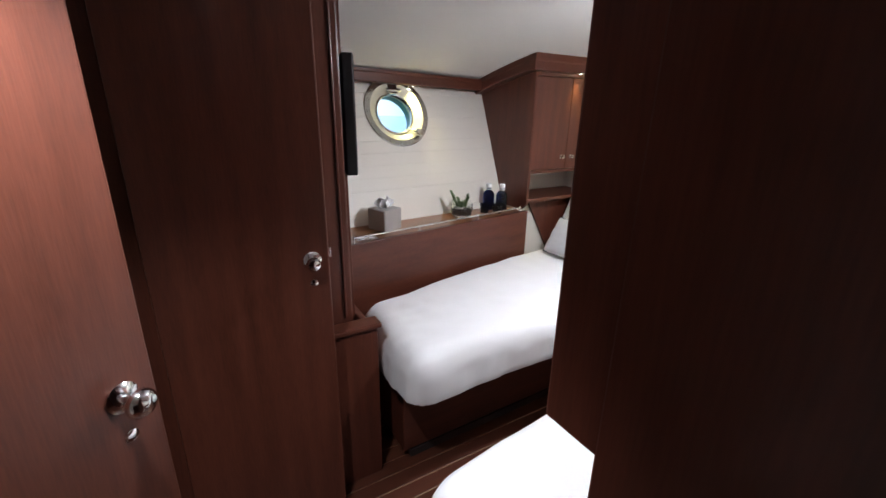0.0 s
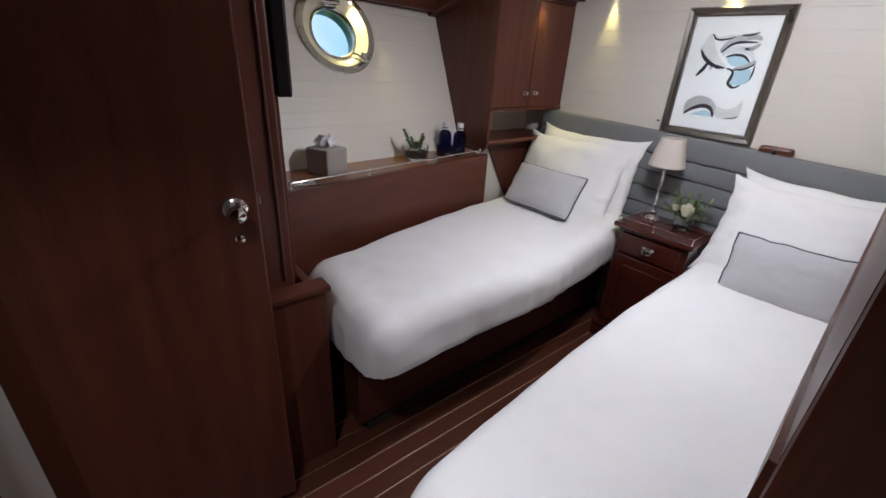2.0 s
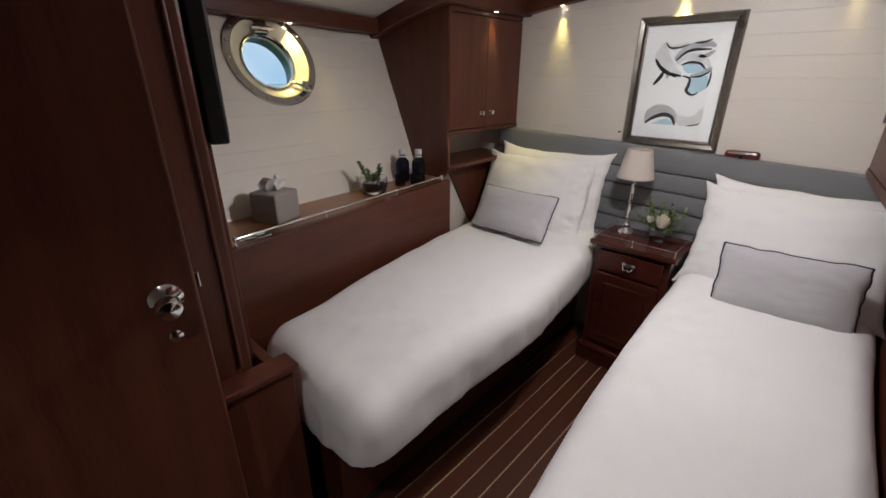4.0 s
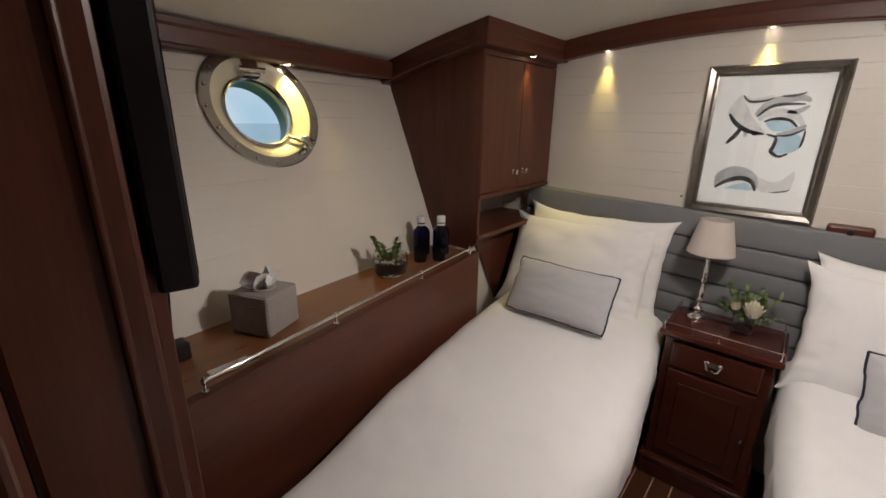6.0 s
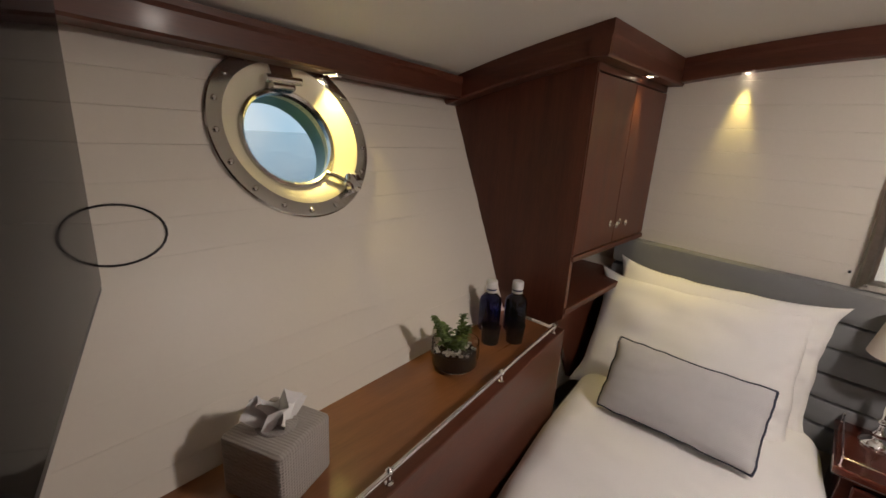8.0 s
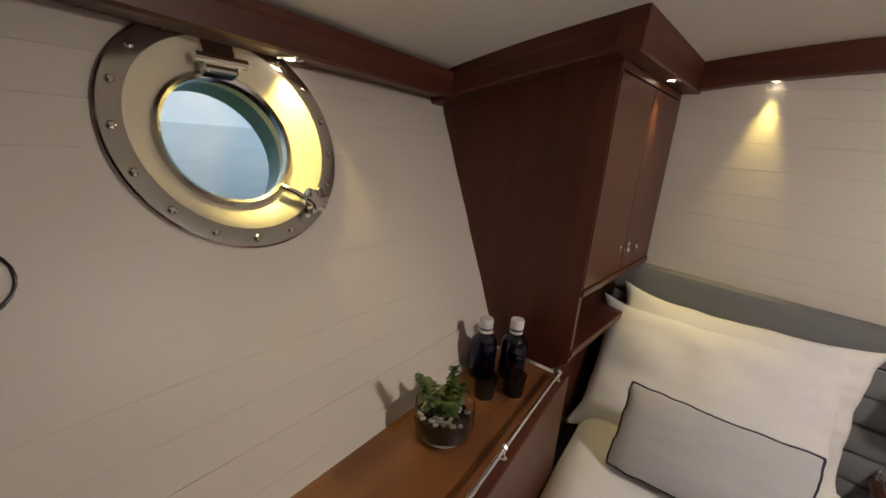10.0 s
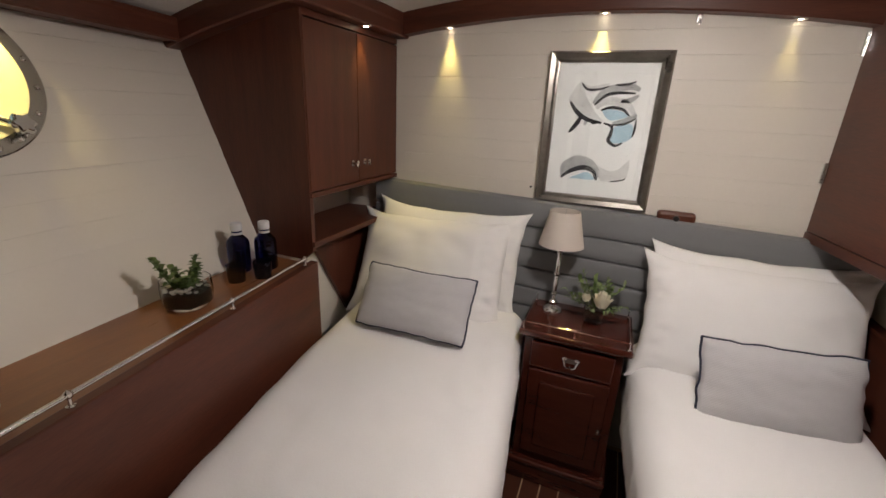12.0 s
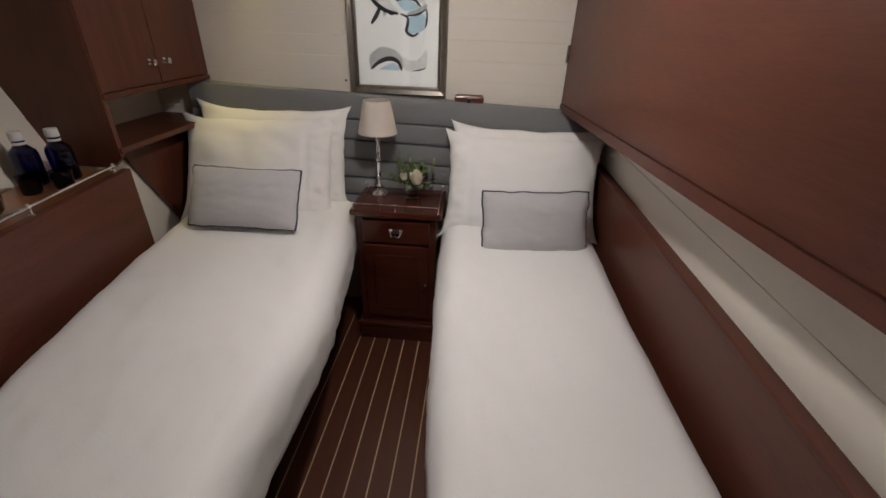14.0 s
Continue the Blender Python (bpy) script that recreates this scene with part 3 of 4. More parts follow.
LOCKER_X = [0.032 + 0.06 * i for i in range(9)] + [0.8, 1.2, 1.7, WALL_X - 0.003]


def front_y(x):
    return LN + (LY - LN) * x / WALL_X


def locker_strip(d0, d1, z0, z1):
    """A board along the locker's front, from d0 to d1 behind or before it."""
    near = [(x, front_y(x) + d1) for x in LOCKER_X]
    back = [(x, SOUTH_Y + 0.002 if d0 is None else front_y(x) + d0) for x in reversed(LOCKER_X)]
    return slab(back + near, z0, z1)


part("body", locker_strip(None, -0.022, locker_z, 2.12), WOOD_X, locker)
part("front_panel", locker_strip(-0.021, 0.0, lambda x, y: locker_z(x, y) + 0.024, 2.12), WOOD_X, locker)
part("light_rail", locker_strip(-0.026, 0.004, lambda x, y: locker_z(x, y) - 0.012, lambda x, y: locker_z(x, y) + 0.021), WOOD_X, locker)
part("end_panel", block(0.004, 0.031, SOUTH_Y + 0.014, LN + 0.001, 1.325, 2.13, 0.004), WOOD_Z, locker)
for zz in (1.84, 1.42):
    hg = part("hinge", block(WALL_X - 0.020, WALL_X - 0.004, LY + 0.0005, LY + 0.006, zz - 0.035, zz + 0.035, 0.001), STEEL, locker, "steel hinge")
    part("knuckle", tube([(WALL_X - 0.012, LY + 0.008, zz - 0.036), (WALL_X - 0.012, LY + 0.008, zz + 0.036)], 0.005), STEEL, locker, "", True)
part("ring_pull", lathe([(0.020, 0), (0.020, 0.002), (0.014, 0.004), (0.012, 0.001), (0.0, 0.001)], 20, m=pose(1.60, front_y(1.60), 1.79, -90)), CHROME, locker, "chrome flush pull", True)

board = thing("berth_side_board", "dark cherry side board along the berth", "board")
part("panel", block(0.02, WALL_X - 0.055, SOUTH_Y + 0.001, SOUTH_Y + 0.035, 0.30, 0.922, 0.004), WOOD_X, board)
part("cap", block(0.02, WALL_X - 0.055, SOUTH_Y + 0.001, SOUTH_Y + 0.045, 0.923, 0.936, 0.004), WOOD_X, board)


# ---------------------------------------------------------------- headboard
head = thing("headboard", "grey upholstered headboard with horizontal channels", "headboard")
HY0, HY1 = 0.075, CAB_Y + 0.09
def roll(z0, z1, r, name="cushion_roll"):
    ly, lz, lx = HY1 - HY0, z1 - z0, 0.07
    b = soft_block(ly, lx, lz, r, (30, 4, 5), 0.003, seed=z0 * 9)
    bmesh.ops.rotate(b, verts=b.verts, cent=(0, 0, 0), matrix=Matrix.Rotation(math.pi / 2, 3, "Z"))
    bmesh.ops.translate(b, verts=b.verts, vec=(WALL_X - 0.036, (HY0 + HY1) / 2, z0))
    for q in b.verts:
        q.co.z -= 0.012 + 0.032 * (2.1 - q.co.y)
    return part(name, b, HEAD_CLOTH, head, "", True)
zz = 1.128
roll(zz, 1.250, 0.020, "top_roll")
for i in range(5):
    roll(zz - 0.098, zz - 0.002, 0.017)
    zz -= 0.098

# ---------------------------------------------------------------- outside
sea = bmesh.new()
bmesh.ops.create_grid(sea, x_segments=2, y_segments=2, size=900, matrix=Matrix.Translation((0, 905, -0.9)))
structure("water", "calm grey-blue harbour water", sea, material("sea_water", (0.05, 0.10, 0.12), 0.12, vary=0.2, scale=0.6, bump=0.5, bump_scale=2.0))
far = bmesh.new()
bmesh.ops.create_grid(far, x_segments=1, y_segments=1, size=160, matrix=pose(0, 140, 60, 90))
haze = glowing("hazy_sky", (0.72, 0.88, 1.0), 0.78)
haze.node_tree.nodes["Principled BSDF"].inputs["Base Color"].default_value = (0.02, 0.02, 0.02, 1)
hn = haze.node_tree
cloud = hn.nodes.new("ShaderNodeTexNoise")
cloud.inputs["Scale"].default_value = 0.03
hr = hn.nodes.new("ShaderNodeValToRGB")
hr.color_ramp.elements[0].color, hr.color_ramp.elements[1].color = (0.42, 0.70, 0.90, 1), (0.85, 0.95, 1.0, 1)
hr.color_ramp.elements[0].position, hr.color_ramp.elements[1].position = 0.35, 0.65
htc = hn.nodes.new("ShaderNodeTexCoord")
hn.links.new(htc.outputs["Object"], cloud.inputs["Vector"])
hn.links.new(cloud.outputs["Fac"], hr.inputs["Fac"])
hn.links.new(hr.outputs["Color"], hn.nodes["Principled BSDF"].inputs["Emission Color"])
structure("backdrop", "hazy pale blue sky beyond the harbour", far, haze)


# ---------------------------------------------------------------- beds
def quad_warp(lx, ly, c00, c10, c11, c01, z):
    """Maps a centred lx by ly block to the plan corners (foot inner, head inner, head outer, foot outer)."""
    A, B, C, D = (Vector(q) for q in (c00, c10, c11, c01))

    def f(p):
        u, v = p.x / lx + 0.5, p.y / ly + 0.5
        q = A * (1 - u) * (1 - v) + B * u * (1 - v) + C * u * v + D * (1 - u) * v
        swell = math.sin(math.pi * u) ** 2
        if c01[1] > c00[1]:
            q.y += swell * (0.03 * v - 0.05 * (1 - v))
        else:
            q.y += swell * 0.03 * (1 - v)
        return Vector((q.x, q.y, p.z + z))

    return f


def bed(label, corners, base, seed, top):
    e = thing("bed", label, "bed", group="twin beds")
    part("base", slab(base, 0.05, 0.495, 0.006), WOOD_X, e, "dark cherry bed base")
    # near-black plinth: the shade below the base is put into its colour
    part("plinth", slab([(x * 0.97 + 0.05, y) for x, y in base], 0.0, 0.042), GAP_SHADE, e)
    lx, ly = 1.95, 0.8
    part("duvet", soft_block(lx, ly, 0.228, 0.110, (72, 36, 12), 0.012, quad_warp(lx, ly, *corners, top - 0.228), seed, foot=0.035), LINEN, e, "smooth white duvet", True)
    return e


bed("single bed with white duvet along the hull side", ((0.325, 1.135), (2.25, 1.275), (2.25, 2.11), (0.325, 1.760)), [(0.40, 1.38), (2.26, 1.42), (2.26, 2.03), (0.40, 1.83)], 1.0, 0.715)
bed("single bed with a white duvet under the overhead locker", ((0.10, 0.680), (2.25, 0.845), (2.25, 0.115), (0.10, 0.100)), [(0.14, 0.62), (2.26, 0.76), (2.26, 0.11), (0.14, 0.11)], 5.0, 0.70)

ledge = thing("berth_end_panel", "cherry wood panel with a ledge at the foot of the bed", "panel")
part("panel", block(0.092, 0.285, part_y - 0.020, part_y + 0.045, 0.0, 0.768, 0.004), WOOD_Z, ledge)
part("ledge", block(0.088, 0.300, part_y - 0.032, part_y + 0.048, 0.769, 0.792, 0.006), WOOD_Y, ledge)
part("foot_board", block(0.237, 0.268, part_y + 0.05, 1.84, 0.0, 0.78, 0.005), WOOD_Z, ledge)


def pillow(name, label, w, h, t, at, lean, yaw=0, mat=LINEN, piping=None, seed=0.0, ears=0.03, roll_=0.0, category="pillow", group="", hem=0):
    """Stands on its lower edge at the place given and leans back by lean degrees; yaw turns it about z."""
    b, seam = pillow_mesh(w, h, t, ears, hem, seed=seed)
    m = Matrix.Translation(at) @ Matrix.Rotation(radians(yaw - 90), 4, "Z") @ Matrix.Rotation(radians(90 - lean), 4, "X") @ Matrix.Rotation(radians(roll_), 4, "Z")
    ob = tagged(new(name, mesh_of(name, b, mat, True)), label, category, group)
    ob.matrix_basis = m
    if piping:
        part("piping", tube(seam, 0.0045, 6, loop=True), piping, ob, "dark navy piping", True)
    return ob


pillow("pillow", "plump white pillow leaning on the headboard", 0.72, 0.475, 0.15, (2.150, 1.690, 0.665), 11, 0, seed=1.3, hem=1, ears=0.03, group="white pillows")
pillow("pillow", "plump white pillow in front of another", 0.72, 0.475, 0.18, (1.985, 1.722, 0.665), 27, 2, roll_=1.5, seed=4.1, hem=1, ears=0.028, group="white pillows")
pillow("pillow", "plump white pillow leaning on the headboard", 0.70, 0.445, 0.15, (2.150, 0.440, 0.660), 11, 0, seed=7.7, hem=-1, ears=0.026, group="white pillows")
pillow("pillow", "plump white pillow in front of another", 0.70, 0.455, 0.18, (1.985, 0.465, 0.660), 27, 0, seed=9.2, hem=-1, ears=0.026, group="white pillows")
pillow("cushion", "grey ribbed oblong cushion with dark piping", 0.475, 0.258, 0.12, (1.715, 1.655, 0.735), 32, 1, GREY_RIB, NAVY, 2.2, -0.003, category="cushion", group="grey cushions")
pillow("cushion", "grey ribbed oblong cushion with dark piping", 0.460, 0.268, 0.12, (1.785, 0.412, 0.665), 20, 8, GREY_RIB, NAVY, 6.2, -0.003, category="cushion", group="grey cushions")

# ---------------------------------------------------------------- nightstand
NX0, NX1, NY0, NY1, NZ = 1.946, 2.262, 0.830, 1.251, 0.752
ns = thing("nightstand", "polished mahogany nightstand with a drawer and a chrome gallery", "nightstand")
part("body", block(NX0 + 0.015, NX1, NY0 + 0.02, NY1 - 0.02, 0.08, NZ - 0.03, 0.004), WOOD_RED, ns)
part("top", block(NX0 - 0.015, NX1, NY0 - 0.005, NY1 + 0.005, NZ - 0.028, NZ, 0.008), WOOD_RED, ns, "glossy top")
dr = part("drawer", block(NX0 - 0.002, NX0 + 0.016, NY0 + 0.05, NY1 - 0.05, NZ - 0.165, NZ - 0.048, 0.006), WOOD_RED, ns)
yc = (NY0 + NY1) / 2
for dy in (-0.024, 0.024):
    part("rosette", lathe([(0.011, 0), (0.010, 0.003), (0.005, 0.006), (0.0, 0.008)], 14, m=pose(NX0 - 0.002, yc + dy, NZ - 0.098, 0, -90)), CHROME, dr, "chrome rosette", True)
part("plate", slab([(NX0 - 0.0045, yc - 0.030), (NX0 - 0.002, yc - 0.030), (NX0 - 0.002, yc + 0.030), (NX0 - 0.0045, yc + 0.030)], NZ - 0.112, NZ - 0.092), PEWTER, dr, "dark back plate")
part("pull", tube([(NX0 - 0.004, yc - 0.026, NZ - 0.100), (NX0 - 0.016, yc - 0.020, NZ - 0.120), (NX0 - 0.020, yc - 0.009, NZ - 0.125), (NX0 - 0.020, yc, NZ - 0.117), (NX0 - 0.020, yc + 0.009, NZ - 0.125), (NX0 - 0.016, yc + 0.020, NZ - 0.120), (NX0 - 0.004, yc + 0.026, NZ - 0.100)], 0.004, 8), CHROME, dr, "chrome bail pull", True)
dd = part("door", block(NX0 + 0.001, NX0 + 0.016, NY0 + 0.05, NY1 - 0.05, 0.15, NZ - 0.178, 0.006), WOOD_RED, ns)
part("door_panel", block(NX0 - 0.005, NX0 + 0.002, NY0 + 0.10, NY1 - 0.10, 0.20, NZ - 0.23, 0.005), WOOD_RED, dd)
part("door_knob", lathe([(0.008, 0), (0.005, 0.008), (0.009, 0.014), (0.0, 0.018)], 12, m=pose(NX0 + 0.001, NY0 + 0.065, 0.36, 0, -90)), CHROME, dd, "small chrome knob", True)
part("plinth", block(NX0 - 0.012, NX1, NY0 + 0.005, NY1 - 0.005, 0.0, 0.085, 0.006), WOOD_RED, ns)
part("plinth_moulding", block(NX0 - 0.018, NX1, NY0 - 0.0, NY1 + 0.0, 0.086, 0.112, 0.009), WOOD_RED, ns)
gx0, gx1, gy0, gy1, gz = NX0, NX1 - 0.02, NY0 + 0.012, NY1 - 0.012, NZ + 0.030
for a, c in (((gx0, gy0), (gx0, gy1)), ((gx0, gy1), (gx1, gy1)), ((gx0, gy0), (gx1, gy0))):
    part("gallery_bar", tube([(*a, gz), (*c, gz)], 0.0022, 8), CHROME, ns, "thin chrome gallery bar", True)
for q in ((gx0, gy0), (gx0, gy1), (gx1, gy0), (gx1, gy1), (gx0, (gy0 + gy1) / 2)):
    part("gallery_post", lathe([(0.006, NZ), (0.006, NZ + 0.002), (0.0028, NZ + 0.005), (0.0028, gz - 0.004), (0.0055, gz), (0.003, gz + 0.005), (0.0, gz + 0.007)], 10, m=Matrix.Translation((*q, 0))), CHROME, ns, "", True)

lamp = thing("table_lamp", "small lamp with a turned chrome stem and taupe shade", "lamp", (2.164, 1.158, NZ))
part("stem", lathe([(0.042, 0), (0.042, 0.006), (0.036, 0.014), (0.014, 0.026), (0.020, 0.038), (0.020, 0.044), (0.009, 0.055), (0.007, 0.075), (0.014, 0.082), (0.014, 0.088), (0.008, 0.096), (0.0115, 0.13), (0.008, 0.165), (0.014, 0.172), (0.014, 0.178), (0.008, 0.186), (0.0115, 0.225), (0.008, 0.262), (0.013, 0.270), (0.013, 0.276), (0.007, 0.284), (0.007, 0.306), (0.0, 0.308)], 20), CHROME, lamp, "turned chrome stem", True)
part("shade", lathe([(0.093, 0.306), (0.0615, 0.452), (0.0600, 0.452), (0.0915, 0.306)], 40, close=True), SHADE, lamp, "taupe cloth shade", True)
part("spider", tube([(-0.062, 0, 0.445), (0, 0, 0.438), (0.062, 0, 0.445)], 0.002, 6), CHROME, lamp)
part("socket", lathe([(0.012, 0.308), (0.012, 0.35), (0.0, 0.352)], 12), WHITE_CAP, lamp, "white lamp holder", True)


def leaf_into(b, at, direction, length, width, rng):
    d = Vector(direction).normalized()
    side = d.cross(Vector((rng.uniform(-0.3, 0.3), rng.uniform(-0.3, 0.3), 1)))
    side = side.normalized() if side.length > 1e-3 else Vector((1, 0, 0))
    up = side.cross(d)
    prev = None
    for k in range(6):
        f = k / 5
        c = Vector(at) + d * length * f + up * (0.25 * length * math.sin(math.pi * f) - 0.2 * length * f * f)
        w = width * math.sin(math.pi * min(0.97, 0.10 + 0.88 * f)) ** 0.8 / 2
        row = [b.verts.new(c - side * w), b.verts.new(c + up * w * -0.3), b.verts.new(c + side * w)]
        if prev:
            for q in range(2):
                b.faces.new((prev[q], prev[q + 1], row[q + 1], row[q]))
        prev = row


rng = random.Random(4)
posy = thing("flower_vase", "small glass vase with an ivory rose and pale leaves", "flowers", m=Matrix.Translation((2.125, 0.985, NZ)) @ Matrix.Diagonal((1.05, 1.05, 1.35, 1)))
v = part("vase", lathe([(0.0, 0.0), (0.030, 0.0), (0.036, 0.012), (0.040, 0.05), (0.040, 0.062), (0.0375, 0.062), (0.0375, 0.05), (0.034, 0.014), (0.0, 0.010)], 28), CLEAR, posy, "clear glass vase", True)
b1, b2 = bmesh.new(), bmesh.new()
for i in range(26):
    a, el = rng.uniform(0, 6.28), rng.uniform(0.1, 1.2)
    L = rng.uniform(0.05, 0.12)
    d = Vector((math.cos(a) * math.cos(el), math.sin(a) * math.cos(el) * 1.3, math.sin(el)))
    p0 = Vector((0, 0, 0.045))
    tip = p0 + d * L
    tube([p0, p0 + d * L * 0.5 + Vector((0, 0, 0.006)), tip], 0.0012, 5, b1)
    for k in range(5):
        q = p0 + d * L * (0.45 + 0.14 * k)
        leaf_into(b1 if i % 2 else b2, q, d + Vector((rng.uniform(-1, 1), rng.uniform(-1, 1), rng.uniform(-0.4, 0.8))), rng.uniform(0.018, 0.034), rng.uniform(0.010, 0.017), rng)
part("foliage", b1, LEAF, posy, "green leaf sprays", True)
part("pale_foliage", b2, LEAF_PALE, posy, "grey-green leaf sprays", True)


def rose(parent, at, r, seed):
    rg = random.Random(seed)
    b = bmesh.new()
    for k in range(16):
        a = k * 2.4
        f = k / 15
        d = Vector((math.cos(a), math.sin(a), 0))
        tang = Vector((-d.y, d.x, 0))
        rad = r * (0.22 + 0.75 * f)
        rows = []
        for i in range(5):
            s = i / 4
            for_ = []
            for j in range(5):
                w = (j / 4 - 0.5) * 2
                bend = rad * (0.55 + 0.55 * s ** 1.5) * math.cos(w * 0.75)
                for_.append(b.verts.new(Vector(at) + d * bend + tang * rad * 0.95 * math.sin(w * 0.9) * (0.5 + 0.5 * math.sin(math.pi * (0.15 + 0.7 * s))) + Vector((0, 0, r * (-0.5 + (1.35 - 0.55 * f) * s - 0.15 * w * w * s + rg.uniform(-0.02, 0.02))))))
            rows.append(for_)
        for p, q in zip(rows, rows[1:]):
            for j in range(4):
                b.faces.new((p[j], p[j + 1], q[j + 1], q[j]))
    return part("rose", b, PETAL, parent, "ivory rose bloom", True)


rose(posy, (-0.034, -0.022, 0.088), 0.038, 3)
rose(posy, (-0.030, 0.036, 0.090), 0.022, 8)

# ---------------------------------------------------------------- picture
PY0, PY1, PZ0, PZ1 = 0.852, 1.315, 1.208, 1.826
pic = thing("framed_picture", "abstract grey print in a wide pewter frame", "picture")
X0 = WALL_X - 0.002
fw = 0.042
def frame_side(p, q, inner_p, inner_q):
    """One mitred side of the frame with a stepped profile."""
    b = bmesh.new()
    def ring(o, i):
        o, i = Vector(o), Vector(i)
        out = []
        for f, d in ((0, 0), (0, 0.020), (0.18, 0.030), (0.62, 0.024), (0.80, 0.014), (1.0, 0.012), (1.0, 0)):
            c = o + (i - o) * f
            out.append(b.verts.new((X0 - d, c.x, c.y)))
        return out
    r0, r1 = ring(p, inner_p), ring(q, inner_q)
    for k in range(len(r0) - 1):
        b.faces.new((r0[k], r0[k + 1], r1[k + 1], r1[k]))
    b.faces.new(r0)
    b.faces.new(r1[::-1])
    return part("frame_side", b, PEWTER, pic, "pewter moulding")
O = [(PY0, PZ0), (PY1, PZ0), (PY1, PZ1), (PY0, PZ1)]
I = [(PY0 + fw, PZ0 + fw), (PY1 - fw, PZ0 + fw), (PY1 - fw, PZ1 - fw), (PY0 + fw, PZ1 - fw)]
for k in range(4):
    frame_side(O[k], O[(k + 1) % 4], I[k], I[(k + 1) % 4])
part("mat_board", block(X0 - 0.006, X0, PY0 + fw - 0.004, PY1 - fw + 0.004, PZ0 + fw - 0.004, PZ1 - fw + 0.004, 0), PAPER, pic, "white mat board")
g = part("glazing", block(X0 - 0.0105, X0 - 0.0095, PY0 + fw, PY1 - fw, PZ0 + fw, PZ1 - fw, 0), CLEAR, pic)
g.visible_shadow = False


AW, AH = PY1 - PY0, PZ1 - PZ0
def art(name, mat, pts, layer, closed_width=None):
    """A flat inked shape; points run 0..1 across (from the wall cabinet's side) and down the picture."""
    b = bmesh.new()
    x = X0 - 0.0062 - 0.0003 * layer
    P = lambda u, v: Vector((x, PY1 - u * AW, PZ1 - v * AH))
    # smooth the outline
    n = len(pts)
    out = []
    for i in range(n if closed_width is None else n - 1):
        p0, p1, p2, p3 = (pts[(i + k) % n] if closed_width is None else pts[max(0, min(n - 1, i + k))] for k in (-1, 0, 1, 2))
        for s in range(6):
            f = s / 6
            out.append(tuple(0.5 * ((2 * p1[c]) + (-p0[c] + p2[c]) * f + (2 * p0[c] - 5 * p1[c] + 4 * p2[c] - p3[c]) * f * f + (-p0[c] + 3 * p1[c] - 3 * p2[c] + p3[c]) * f ** 3) for c in (0, 1)))
    if closed_width is None:
        b.faces.new([b.verts.new(P(*q)) for q in out])
        bmesh.ops.triangulate(b, faces=b.faces)
    else:
        out.append(pts[-1])
        prev = None
        m = len(out)
        for i, q in enumerate(out):
            a, c = out[max(0, i - 1)], out[min(m - 1, i + 1)]
            d = Vector((c[0] - a[0], (c[1] - a[1]) * AH / AW)).normalized()
            w = closed_width * (0.35 + 0.65 * math.sin(math.pi * (i + 0.5) / m))
            row = [b.verts.new(P(q[0] - d.y * w, q[1] + d.x * w * AW / AH)), b.verts.new(P(q[0] + d.y * w, q[1] - d.x * w * AW / AH))]
            if prev:
                b.faces.new((prev[0], prev[1], row[1], row[0]))
            prev = row
    return part(name, b, mat, pic)


art("printed_shape", WASH_LIGHT, [(0.29, 0.19), (0.25, 0.22), (0.21, 0.28), (0.21, 0.31), (0.28, 0.37), (0.38, 0.41), (0.47, 0.44), (0.52, 0.43), (0.48, 0.4), (0.41, 0.34), (0.35, 0.27), (0.32, 0.22)], 0)
art("printed_shape", BLUE_WASH, [(0.5, 0.36), (0.55, 0.35), (0.65, 0.36), (0.72, 0.39), (0.61, 0.42), (0.55, 0.41)], 1)
art("printed_shape", BLUE_WASH, [(0.61, 0.47), (0.67, 0.45), (0.76, 0.44), (0.78, 0.52), (0.7, 0.56), (0.62, 0.56), (0.6, 0.52)], 0)
art("printed_shape", WASH, [(0.21, 0.73), (0.28, 0.68), (0.36, 0.66), (0.47, 0.68), (0.54, 0.73), (0.56, 0.79), (0.52, 0.81), (0.49, 0.77), (0.4, 0.75), (0.3, 0.77), (0.22, 0.81)], 1)
art("printed_shape", BLUE_WASH, [(0.3, 0.82), (0.37, 0.79), (0.45, 0.77), (0.51, 0.8), (0.5, 0.82), (0.36, 0.82)], 0)
art("printed_shape", WASH_LIGHT, [(0.54, 0.73), (0.64, 0.75), (0.72, 0.73), (0.79, 0.67), (0.79, 0.78), (0.7, 0.81), (0.58, 0.82)], 1)
art("printed_shape", INK, [(0.62, 0.82), (0.71, 0.8), (0.78, 0.76), (0.78, 0.8), (0.7, 0.82)], 0)
